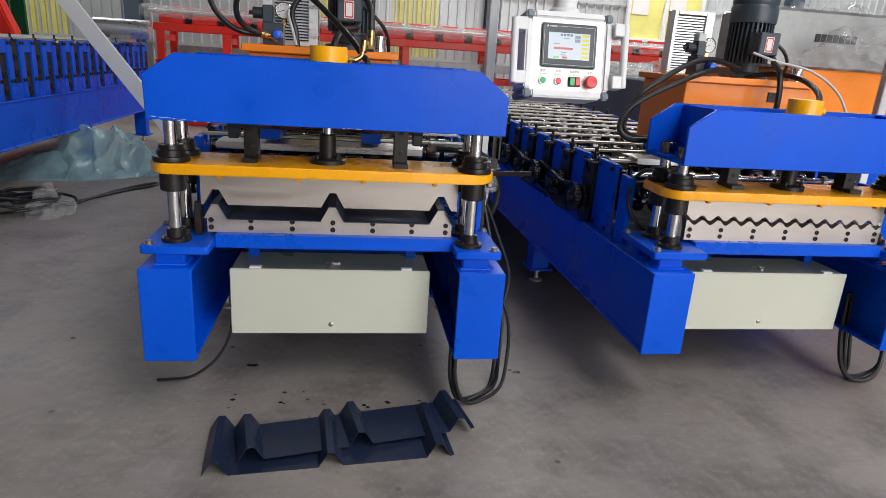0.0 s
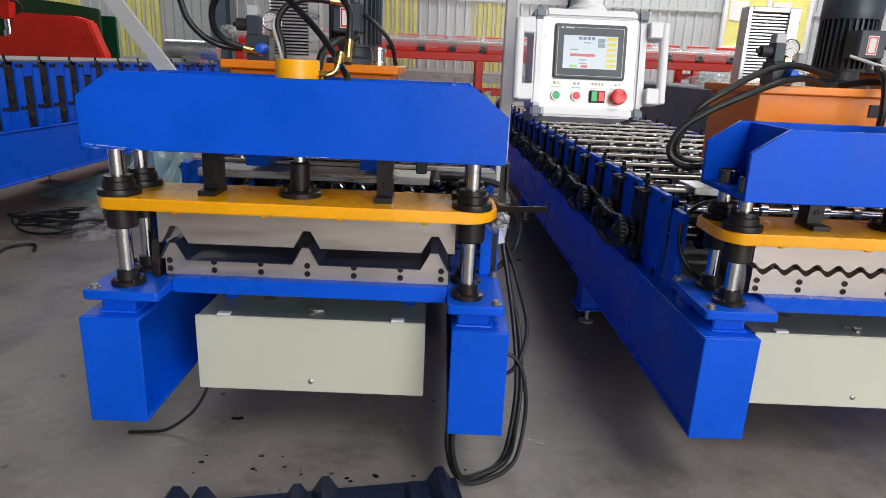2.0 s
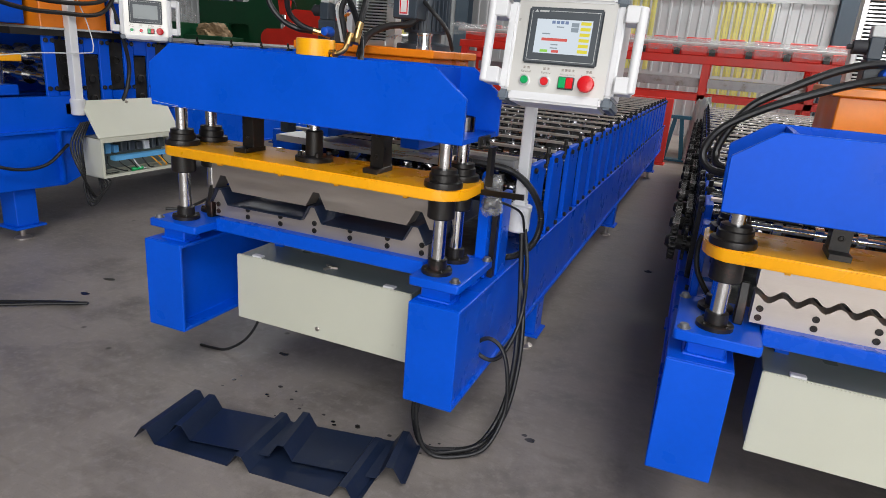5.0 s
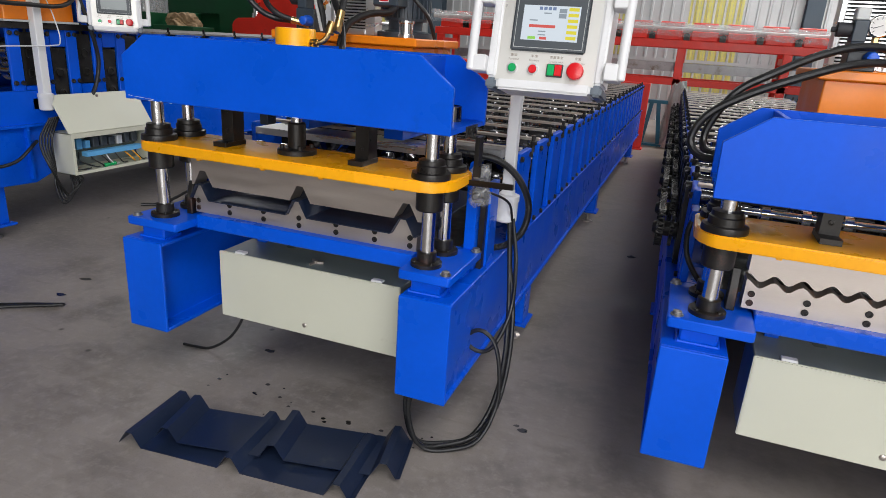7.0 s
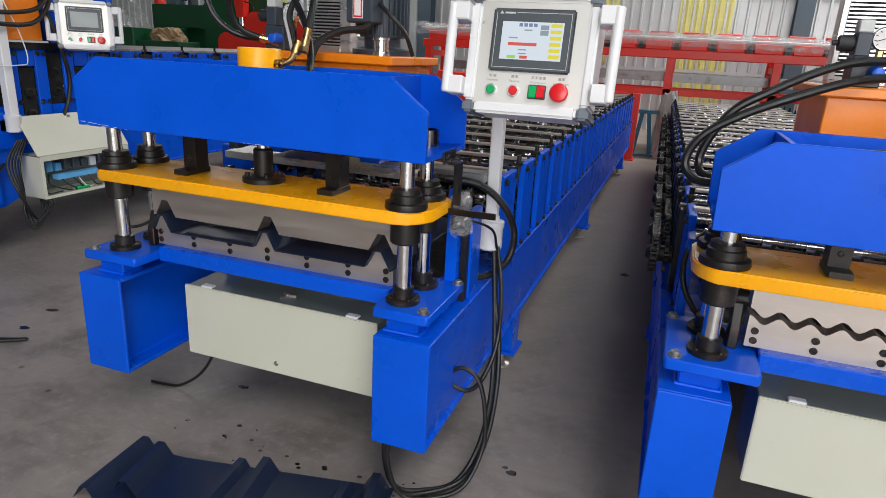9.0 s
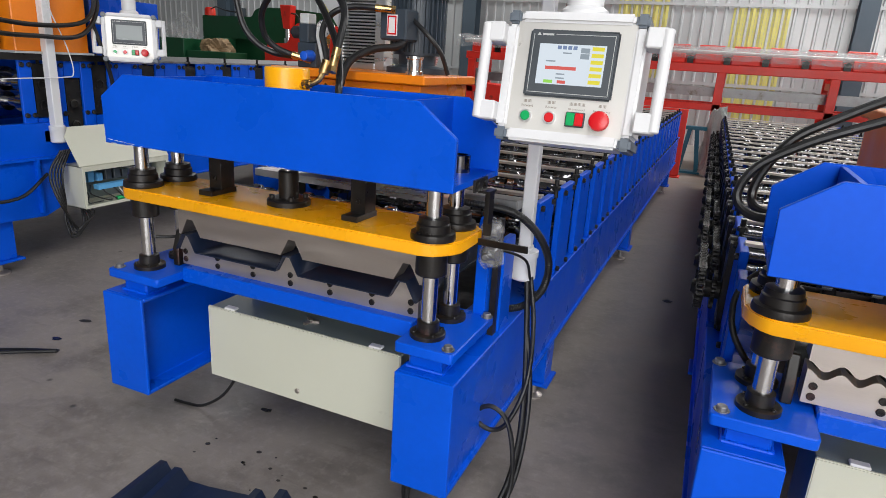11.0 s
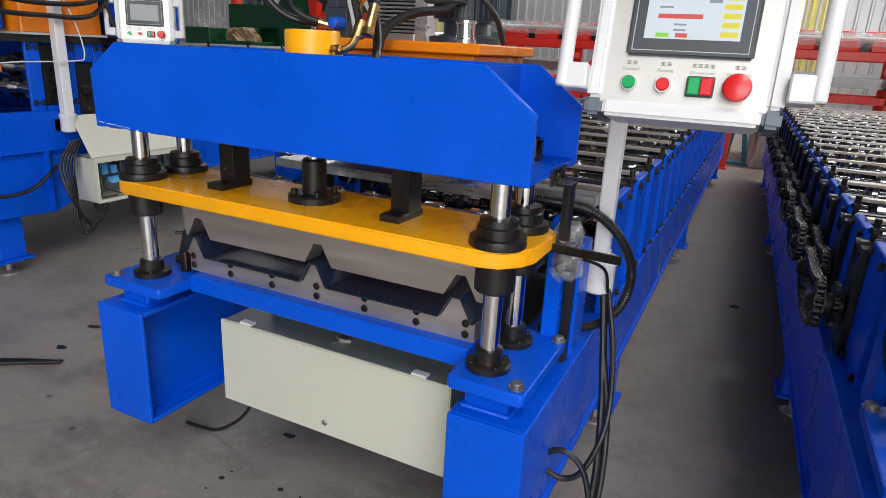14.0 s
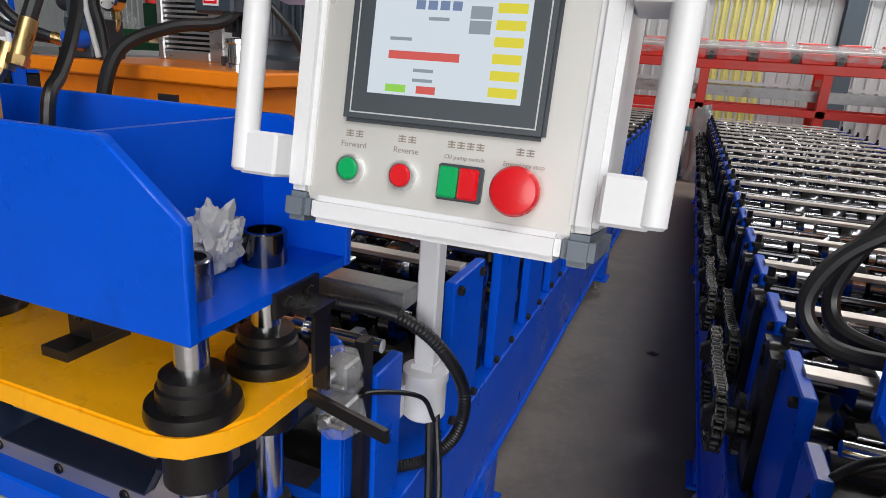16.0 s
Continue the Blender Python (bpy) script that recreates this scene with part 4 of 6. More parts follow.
def hose(name, pts, r, label, mat=None, ribbed=0.0, steps=10, cat="hose", ends=True):
    t = thing(name, (pts[0][0], pts[0][1], min(p[2] for p in pts)), label, cat)
    bm = bm_new()
    sweep(bm, pts, r, 10, steps, 0, ribbed)
    part("tube", bm, mat or RUBBER, t)
    if ends:
        for a, b in ((pts[0], pts[1]), (pts[-1], pts[-2])):
            a, b = Vector(a), Vector(b)
            d = (b - a).normalized()
            bm = bm_new()
            rod(bm, a - d * 0.015, a + d * 0.04, r * 1.15, seg=12)
            rod(bm, a - d * 0.03, a - d * 0.015, r * 1.35, seg=6)
            part("fitting", bm, BRASS, t)
    return t


def control_panel(label, at, turn, post, screen_on=True, wide=0.02):
    """A hung operator box: frame, corner pieces, handles, touch screen and buttons; its origin is the middle of its face."""
    t = thing("control_panel", at, label, "control panel", "control panels")
    M = Matrix.Translation(at) @ Matrix.Rotation(radians(turn[0]), 4, 'Z') @ Matrix.Rotation(radians(turn[1]), 4, 'X')
    W, Hh, D = 0.159, 0.148, 0.13

    def b(bm, *a, mat=0):
        return box(bm, *a, mat, M)

    def pc(bm):
        bmesh.ops.transform(bm, matrix=M, verts=bm.verts)
        return bm
    bm = bm_new()
    b(bm, -W + 0.012, W - 0.012, 0.004, D, -Hh + 0.012, Hh - 0.012)
    part("housing", bm, WHITE, t, bev=0.004)
    bm = bm_new()
    b(bm, -W + 0.024, W - 0.024, 0.0, 0.01, -Hh + 0.026, Hh - 0.022)
    face = part("face_plate", bm, LIGHTGREY, t)
    for a in ((-W, -W + 0.026, -Hh + 0.03, Hh - 0.03), (W - 0.026, W, -Hh + 0.03, Hh - 0.03)):
        bm = bm_new()
        b(bm, a[0], a[1], -0.008, D + 0.01, a[2], a[3])
        part("side_rail", bm, WHITE, t, bev=0.006, seg=2)
    for z0, z1 in ((-Hh, -Hh + 0.028), (Hh - 0.024, Hh)):
        bm = bm_new()
        b(bm, -W + 0.03, W - 0.03, -0.008, D + 0.01, z0, z1)
        part("cross_rail", bm, WHITE, t, bev=0.006, seg=2)
    for sx in (-1, 1):
        for sz in (-1, 1):
            bm = bm_new()
            xa, xb = sorted((sx * (W + 0.0006), sx * (W - 0.029)))
            za, zb = sorted((sz * (Hh + 0.0006), sz * (Hh - 0.029)))
            b(bm, xa, xb, -0.0095, D + 0.0115, za, zb)
            part("corner_piece", bm, SLATE, t, "slate grey plastic corner", bev=0.006, seg=2)
        bm = bm_new()
        x = sx * (W + 0.043)
        rod(bm, (x, -0.02, -0.105), (x, -0.02, 0.115), 0.013, seg=16)
        for z in (-0.085, 0.095):
            xa, xb = sorted((sx * W, x))
            box(bm, xa, xb, -0.03, 0.03, z - 0.022, z + 0.022)
        part("handle", pc(bm), WHITE, t, bev=0.003)
    # touch screen
    bm = bm_new()
    b(bm, -0.102, 0.102, -0.008, 0.0, -0.043, 0.108)
    hmi = part("touch_screen", bm, DARKPLASTIC, t, "dark grey touch screen unit" + (" with a lit display" if screen_on else ""), bev=0.004, seg=2)
    bm = bm_new()
    for a in ((-0.093, 0.093, -0.034, -0.0328), (-0.093, -0.0918, -0.0328, 0.098), (0.0918, 0.093, -0.0328, 0.098), (-0.042, 0.0918, 0.0968, 0.098)):
        b(bm, a[0], a[1], -0.0086, -0.008, a[2], a[3])
    part("bezel_line", bm, PVC, hmi, smooth=0)
    bm = bm_new()
    box(bm, -0.073, -0.047, -0.0086, -0.008, 0.0945, 0.0985)
    prism(bm, [(-0.086, 0.094), (-0.076, 0.094), (-0.081, 0.101)], 'y', -0.0086, -0.008)
    part("maker_mark", pc(bm), PVC, hmi, smooth=0)
    bm = bm_new()
    b(bm, -0.076, 0.076, -0.009, -0.0075, -0.014, 0.076)
    disp = part("display", bm, SCREEN if screen_on else SCREEN_OFF, hmi, "glowing white display" if screen_on else "blank display", smooth=0)
    if screen_on:
        def bars(name, mat, rows):
            for x0, x1, z0, z1 in rows:
                bm = bm_new()
                b(bm, x0, x1, -0.0096, -0.009, z0, z1)
                part(name, bm, mat, disp, smooth=0)
        bars("yellow_key", SCREEN_YELLOW, [(0.045, 0.072, 0.064 - k * 0.0146, 0.0725 - k * 0.0146) for k in range(6)])
        bars("grey_key", SCREEN_GREY, [(0.02, 0.04, 0.058, 0.069), (0.02, 0.04, 0.045, 0.0565)])
        bars("green_key", SCREEN_GREEN, [(-0.057, -0.036, -0.0115, -0.0045)])
        bars("red_key", SCREEN_RED, [(-0.025, -0.006, -0.0115, -0.0045), (-0.057, 0.014, 0.019, 0.0265)])
        bars("title", SCREEN_BLUE, [(-0.034 + k * 0.012, -0.025 + k * 0.012, 0.0645, 0.0725) for k in range(4)])
        bars("figure", SCREEN_GREY, [(-0.02, 0.0, 0.055, 0.058), (-0.057, -0.035, 0.036, 0.039), (-0.03, -0.01, 0.008, 0.011), (-0.03, -0.01, -0.001, 0.002)])
    # push buttons
    zb = -0.089
    for x, mat, nm in ((-0.089, GREENPLASTIC, "green_button"), (-0.032, REDPLASTIC, "red_button")):
        bm = bm_new()
        lathe(bm, (x, 0, zb), [(0.0145, 0), (0.0145, 0.006), (0.013, 0.009), (0.0115, 0.009), (0.0115, 0.006)], '-Y', 24)
        ring = part("button_ring", pc(bm), ALU, t)
        bm = bm_new()
        lathe(bm, (x, -0.006, zb), [(0.011, 0), (0.011, 0.003), (0.009, 0.005)], '-Y', 24)
        part(nm, pc(bm), mat, ring, "round push button")
    bm = bm_new()
    b(bm, 0.006, 0.05, -0.008, 0.0, zb - 0.017, zb + 0.017)
    sw = part("switch_frame", bm, DARKPLASTIC, t, bev=0.002)
    for x0, x1, mat, nm in ((0.0085, 0.0275, GREENPLASTIC, "green_key"), (0.0285, 0.0475, REDPLASTIC, "red_key")):
        bm = bm_new()
        b(bm, x0, x1, -0.014, -0.008, zb - 0.0145, zb + 0.0145)
        part(nm, bm, mat, sw, bev=0.002)
    bm = bm_new()
    lathe(bm, (0.085, 0, zb), [(0.016, 0), (0.016, 0.012), (0.022, 0.014), (0.0225, 0.024), (0.02, 0.028), (0.012, 0.03)], '-Y', 28)
    part("emergency_stop", pc(bm), REDPLASTIC, t, "red mushroom stop button")
    # printed words above the buttons
    words = (("Forward", -0.089), ("Reverse", -0.032), ("Oil pump switch", 0.028), ("Emergency stop", 0.085))
    for text, x in words:
        cu = bpy.data.curves.new("caption", 'FONT')
        cu.body, cu.size, cu.align_x, cu.extrude = text, 0.0082 if len(text) < 9 else 0.006, 'CENTER', 0.0002
        src = bpy.data.objects.new("caption_text", cu)
        me = src.to_mesh()
        bm = bm_new()
        bm.from_mesh(me)
        src.to_mesh_clear()
        bpy.data.objects.remove(src)
        bmesh.ops.transform(bm, matrix=M @ Matrix.Translation((x, -0.0004, zb + 0.0215)) @ Matrix.Rotation(radians(90), 4, 'X'), verts=bm.verts)
        part("caption", bm, GREYINK, face, smooth=0)
        bm = bm_new()
        w = 0.005 if x < 0 else 0.0045
        k = 2 if len(text) == 7 or x > 0.06 else 4
        for i in range(k):
            cxk = x + (i - (k - 1) / 2) * w * 2.1
            for zz in (0.0318, 0.0342, 0.0366):
                b(bm, cxk - w * 0.8, cxk + w * 0.8, -0.0006, 0.0, zb + zz, zb + zz + 0.0012)
            b(bm, cxk - 0.0006, cxk + 0.0006, -0.0006, 0.0, zb + 0.0318, zb + 0.0385)
        part("caption_mark", bm, GREYINK, face, smooth=0)
    # collar, arm and post
    top = M @ Vector((0.0, 0.065, Hh))
    bm = bm_new()
    lathe(bm, top, [(0.055, -0.002), (0.055, 0.02), (0.042, 0.03), (0.042, 0.1), (0.046, 0.105), (0.046, 0.2)], seg=28)
    part("collar", bm, WHITE, t)
    px, py, z0 = post
    zt = top.z + 0.17
    d = Vector((top.x - px, top.y - py, 0))
    ln = d.length
    am = Matrix.Translation((px, py, zt)) @ Matrix.Rotation(math.atan2(d.y, d.x), 4, 'Z')
    bm = bm_new()
    box(bm, -0.03, ln + 0.03, -0.032, 0.032, -0.04, 0.04, m=am)
    part("arm", bm, WHITE, t, bev=0.008, seg=2)
    bm = bm_new()
    box(bm, px - wide, px + wide, py - wide, py + wide, z0 + 0.08, zt - 0.042)
    part("post", bm, WHITE, t, bev=0.004)
    bm = bm_new()
    lathe(bm, (px, py, z0), [(0.036, 0), (0.042, 0.006), (0.042, 0.075), (0.045, 0.08), (0.045, 0.1), (0.036, 0.104)], seg=28)
    box(bm, px - 0.022, px + 0.022, py - 0.022, py + 0.022, z0 + 0.1, z0 + 0.115)
    box(bm, px - 0.055, px - 0.03, py - 0.06, py + 0.02, z0 + 0.005, z0 + 0.07)
    part("post_socket", bm, WHITE, t, "white steel socket")
    return t


def floor_sheet(name, at, turn, length=0.34, sag=0.0, lift=0.0, tip=(0, 0)):
    """An offcut of three-rib sheet, 0.6 mm thick steel lying with its ribs up."""
    bm = bm_new()
    line = [(-0.44, 0.0)]
    for c in (-0.375, 0.0, 0.375):
        line += [(c - 0.042, 0.0), (c - 0.012, 0.05), (c + 0.012, 0.05), (c + 0.042, 0.0)]
    line = line[1:-1] + [(0.375 + 0.042, 0.0), (0.432, 0.004)]
    line[0] = (line[0][0], line[0][1] + 0.004)
    rows = []
    for k in range(7):
        y = -length / 2 + length * k / 6
        rows.append([(x, y, z + lift + sag * math.cos(2.1 * x + 0.8) * 0.5 * (1 + y / length) + tip[0] * x + tip[1] * y) for x, z in line])
    lowest = min(p[2] for r in rows for p in r)
    th = 0.002
    up = [[bm.verts.new((x, y, z - lowest + th + 0.0005 + lift)) for x, y, z in r] for r in rows]
    dn = [[bm.verts.new((x, y, z - lowest + 0.0005 + lift)) for x, y, z in r] for r in rows]
    n, k = len(line), len(rows)
    for i in range(k - 1):
        for j in range(n - 1):
            bm.faces.new((up[i][j], up[i][j + 1], up[i + 1][j + 1], up[i + 1][j]))
            bm.faces.new((dn[i][j], dn[i + 1][j], dn[i + 1][j + 1], dn[i][j + 1]))
    for i in range(k - 1):
        for j in (0, n - 1):
            bm.faces.new((up[i][j], up[i + 1][j], dn[i + 1][j], dn[i][j]))
    for j in range(n - 1):
        for i in (0, k - 1):
            bm.faces.new((up[i][j], dn[i][j], dn[i][j + 1], up[i][j + 1]))
    bmesh.ops.transform(bm, matrix=Matrix.Translation(at) @ Matrix.Rotation(radians(turn), 4, 'Z'), verts=bm.verts)
    return solo(name, bm, NAVY, "navy blue ribbed steel sheet offcut lying on the concrete floor", "metal sheet", "sheet offcuts", smooth=20)

# ---------------------------------------------------------------- first line, in front of the camera
SKEW[0] = radians(0.1)
machine_frame("long blue roll forming machine with steel shafts on levelling feet", (3.3, 5.7, 8.89), 9.85)
SKEW[0] = 0.0
cutting_press("blue and yellow cutting press with ribbed steel dies")
electrical_box()
hydraulic_unit("orange hydraulic tank with a grey motor and cooler on the machine", -0.383, 0.237, 2.72, 3.17, 1.02, 1.352)
control_panel("white operator panel with lit touch screen and coloured buttons", (0.806, 2.301, 1.3815), (1, -10), (0.62, 2.75, 0.728))

# second line, to the right, for corrugated sheet
OFF[0] = Vector((1.878, 0.044, 0))
SKEW[0] = radians(1.3)
machine_frame("long blue roll forming machine with chain drive along its side", (3.74, 6.2, 8.7), first=2.737, top=0.93)
SKEW[0] = 0.0
cutting_press("blue and yellow cutting press with wavy steel dies", 0.918, 1.018, True)
electrical_box()
OFF[0] = Vector((1.97, 0.062, -0.01))
hydraulic_unit("orange hydraulic tank with a grey motor and gauge on the machine", -0.43, 0.25, 2.76, 3.25, 1.02, 1.352)
OFF[0] = Vector((1.88, 0.04, 0))
control_panel("white operator panel on a bent post beside the corrugating line", (0.95, 2.292, 1.387), (4, -5), (0.636, 2.735, 0.735))
OFF[0] = Vector((0, 0, 0))

# hydraulic hoses of the first line
hose("hydraulic_hose", [(-0.275, 2.775, 1.386), (-0.328, 2.758, 1.39), (-0.381, 2.744, 1.396), (-0.431, 2.717, 1.422), (-0.476, 2.697, 1.478), (-0.498, 2.69, 1.561), (-0.509, 2.69, 1.629), (-0.443, 2.717, 1.751), (-0.345, 2.751, 1.792)], 0.011, "black rubber hydraulic hose curling up from the valve block")
hose("hydraulic_hose", [(0.114, 2.385, 1.383), (0.116, 2.405, 1.435), (0.108, 2.446, 1.507), (0.068, 2.487, 1.555), (-0.01, 2.527, 1.596), (-0.104, 2.568, 1.617), (-0.211, 2.609, 1.617), (-0.315, 2.65, 1.581), (-0.379, 2.677, 1.522), (-0.39, 2.704, 1.454), (-0.363, 2.731, 1.414), (-0.316, 2.751, 1.394), (-0.276, 2.772, 1.384)], 0.011, "black rubber hydraulic hose looped from cylinder to valve block")
hose("hydraulic_hose", [(-0.333, 2.785, 1.726), (-0.247, 2.751, 1.641), (-0.179, 2.717, 1.585), (-0.095, 2.65, 1.522), (-0.014, 2.582, 1.45), (0.047, 2.514, 1.388), (0.085, 2.46, 1.34), (0.108, 2.419, 1.303), (0.107, 2.405, 1.19), (0.101, 2.405, 1.118)], 0.011, "black rubber hose with white print running into the press beam")
hose("hydraulic_hose", [(0.017, 2.853, 1.563), (-0.03, 2.833, 1.565), (-0.1, 2.812, 1.564), (-0.151, 2.785, 1.544), (-0.18, 2.772, 1.509), (-0.189, 2.765, 1.466), (-0.175, 2.765, 1.41), (-0.164, 2.758, 1.313), (-0.137, 2.717, 1.196)], 0.011, "black rubber hose from the oil cooler")
hose("pressure_line", [(-0.2, 2.765, 1.49), (-0.202, 2.755, 1.464), (-0.186, 2.751, 1.411), (-0.173, 2.751, 1.357)], 0.006, "thin white plastic pressure line", PVC, ends=False)
# elbow at the cylinder
bm = bm_new()
sweep(bm, [(0.034, 2.35, 1.318), (0.06, 2.352, 1.32), (0.08, 2.36, 1.332), (0.088, 2.372, 1.355)], 0.0085, 10)
rod(bm, (0.036, 2.348, 1.318), (0.058, 2.35, 1.32), 0.014, seg=6)
rod(bm, (0.087, 2.372, 1.35), (0.092, 2.384, 1.385), 0.0145, seg=12)
solo("hose_elbow", bm, BRASS, "brass elbow fitting on the yellow cylinder", "fitting")

# limit switches and lever at the press's right side
t = thing("limit_switch_stand", (0.575, 2.6, 0.595), "blue upright with two wrapped limit switches and a lever", "limit switch")
bm = bm_new()
prism(bm, [(0.545, 0.677), (0.583, 0.677), (0.583, 0.96), (0.578, 0.978), (0.564, 0.987), (0.55, 0.978), (0.545, 0.96)], 'y', 2.497, 2.508)
box(bm, 0.572, 0.583, 2.508, 2.56, 0.602, 0.93)
part("bracket", bm, BLUE, t, bev=0.002)
for z in (0.943, 0.877):
    bm = bm_new()
    box(bm, 0.575, 0.615, 2.455, 2.5, z - 0.022, z + 0.022)
    rod(bm, (0.595, 2.455, z + 0.005), (0.595, 2.425, z + 0.005), 0.012, seg=14)
    box(bm, 0.585, 0.63, 2.425, 2.433, z, z + 0.008)
    part("limit_switch", bm, DULLSTEEL, t, bev=0.004)
    bm = bm_new()
    rnd = random.Random(int(z * 1000))
    lathe(bm, (0.597, 2.47, z - 0.034), [(0.022, 0), (0.036, 0.012), (0.033, 0.03), (0.037, 0.046), (0.022, 0.066)], seg=14)
    for v in bm.verts:
        v.co += Vector([rnd.uniform(-0.006, 0.006) for _ in range(3)])
    part("plastic_wrap", bm, CLEARFILM, t, "clear crinkled plastic wrap")
bm = bm_new()
box(bm, 0.0, 0.2, -0.004, 0.004, -0.009, 0.009, m=Matrix.Translation((0.55, 2.43, 0.925)) @ Matrix.Rotation(radians(-22), 4, 'Z') @ Matrix.Rotation(radians(-6), 4, 'Y'))
part("lever", bm, BLACKSTEEL, t)
bm = bm_new()
box(bm, 0.545, 0.566, 2.42, 2.44, 0.912, 0.938)
part("lever_clamp", bm, BLACKSTEEL, t)
bm = bm_new()
box(bm, 0.586, 0.604, 2.53, 2.56, 0.602, 0.97)
part("black_post", bm, BLACKSTEEL, t)

# exit channel and its corrugated conduit
bm = bm_new()
box(bm, 0.38, 0.6, 2.68, 2.75, 0.965, 1.0)
solo("guide_bar", bm, DULLSTEEL, "grey steel guide bar across the machine's exit", "steel bar", bev=0.004)
hose("conduit", [(0.4, 2.6, 0.99), (0.5, 2.62, 0.985), (0.6, 2.66, 0.965), (0.67, 2.7, 0.9), (0.705, 2.74, 0.8), (0.69, 2.75, 0.7), (0.64, 2.72, 0.645), (0.57, 2.68, 0.63), (0.5, 2.64, 0.625)], 0.0115, "black corrugated cable conduit looping beside the post", ribbed=0.12, steps=26, cat="cable conduit", ends=False)
for k, r in ((0, 0.0095), (1, 0.0085), (2, 0.0075)):
    q = 0.016 * k
    if k < 2:
        pts = [(0.46 + q, 2.27 - q, 0.27), (0.462 + q, 2.262 - q, 0.14), (0.5 + q, 2.27 - q, 0.035), (0.58, 2.32 - q, 0.012), (0.66 + q, 2.4 - q, 0.014 + q), (0.7 + q, 2.5, 0.09), (0.715 + q, 2.56, 0.24), (0.7 + q, 2.62, 0.42), (0.67, 2.68, 0.6), (0.64, 2.735, 0.75)]
    else:
        pts = [(0.48, 2.28, 0.28), (0.475, 2.25, 0.12), (0.53, 2.26, 0.02), (0.62, 2.3, 0.012), (0.7, 2.36, 0.04), (0.735, 2.43, 0.15), (0.73, 2.44, 0.28), (0.7, 2.45, 0.375), (0.65, 2.45, 0.41), (0.605, 2.45, 0.385), (0.605, 2.452, 0.345), (0.655, 2.46, 0.325), (0.7, 2.47, 0.365), (0.73, 2.52, 0.48), (0.7, 2.65, 0.61), (0.65, 2.74, 0.75)]
    hose("power_cable", pts, r, "black rubber cable hanging from the post and looping on the floor", cat="cable", ends=False)
hose("power_cable", [(0.655, 2.72, 0.74), (0.65, 2.66, 0.82), (0.61, 2.56, 0.87), (0.59, 2.5, 0.88)], 0.0045, "thin black cable to the limit switches", cat="cable", ends=False)
hose("power_cable", [(-0.42, 2.56, 0.3), (-0.435, 2.55, 0.18), (-0.49, 2.53, 0.08), (-0.58, 2.51, 0.015), (-0.66, 2.5, 0.006), (-0.72, 2.497, 0.005)], 0.006, "thin dark cable lying on the floor from the electrical box", cat="cable", ends=False)
hose("floor_hose", [(-1.49, 2.535, 0.014), (-1.65, 2.425, 0.014), (-1.8, 2.31, 0.014), (-2.1, 2.1, 0.014)], 0.009, "black hose lying on the floor beside its twin", cat="hose", ends=False)
hose("floor_hose", [(-1.52, 2.53, 0.009), (-1.64, 2.47, 0.009), (-1.8, 2.37, 0.009), (-2.1, 2.17, 0.009)], 0.008, "black hose lying on the floor beside its twin", cat="hose", ends=False)

# hoses and cables of the second line
hose("hydraulic_hose", [(1.861, 2.94, 1.338), (1.735, 2.85, 1.369), (1.612, 2.784, 1.358), (1.464, 2.736, 1.306), (1.339, 2.72, 1.248), (1.243, 2.71, 1.181), (1.21, 2.7, 1.103), (1.248, 2.67, 1.06), (1.335, 2.64, 1.066), (1.445, 2.58, 1.107), (1.579, 2.5, 1.186), (1.75, 2.43, 1.198), (1.809, 2.41, 1.112)], 0.0125, "black rubber hydraulic hose looping out over the chain side", ends=False)
hose("hydraulic_hose", [(1.877, 2.952, 1.384), (1.685, 2.868, 1.415), (1.551, 2.82, 1.389), (1.404, 2.772, 1.315), (1.318, 2.76, 1.257), (1.266, 2.754, 1.171), (1.248, 2.742, 1.103), (1.272, 2.7, 1.069), (1.369, 2.64, 1.071), (1.465, 2.56, 1.098), (1.617, 2.48, 1.158), (1.752, 2.42, 1.092)], 0.0125, "black rubber hydraulic hose beside its twin over the chain side", ends=False)
hose("conduit", [(1.515, 2.64, 0.94), (1.389, 2.64, 0.939), (1.302, 2.62, 0.92), (1.254, 2.6, 0.853), (1.259, 2.58, 0.765), (1.303, 2.55, 0.698), (1.342, 2.53, 0.679)], 0.008, "black corrugated conduit bent down beside the press", ribbed=0.12, steps=24, cat="cable conduit", ends=False)
hose("hydraulic_hose", [(1.893, 2.4, 1.238), (1.991, 2.53, 1.302), (2.042, 2.73, 1.355), (1.978, 2.85, 1.369), (1.906, 2.94, 1.348)], 0.012, "black rubber hose from cylinder to valve block of the second line", ends=False)
hose("pressure_line", [(1.909, 2.916, 1.459), (2.011, 2.868, 1.425), (2.162, 2.82, 1.39), (2.275, 2.76, 1.297), (2.235, 2.58, 1.137)], 0.006, "thin white plastic pressure line over the orange tank", PVC, ends=False)
for k, r in ((0, 0.011), (1, 0.009), (2, 0.008)):
    hose("power_cable", [(2.36 + k * 0.02, 2.5, 0.42), (2.345 + k * 0.025, 2.47, 0.25), (2.36 + k * 0.02, 2.44, 0.09), (2.42, 2.42 + k * 0.02, 0.015), (2.52, 2.42 + k * 0.02, 0.02), (2.58, 2.45, 0.1), (2.6, 2.5, 0.3)], r, "black rubber cable looping under the electrical box", cat="cable", ends=False)

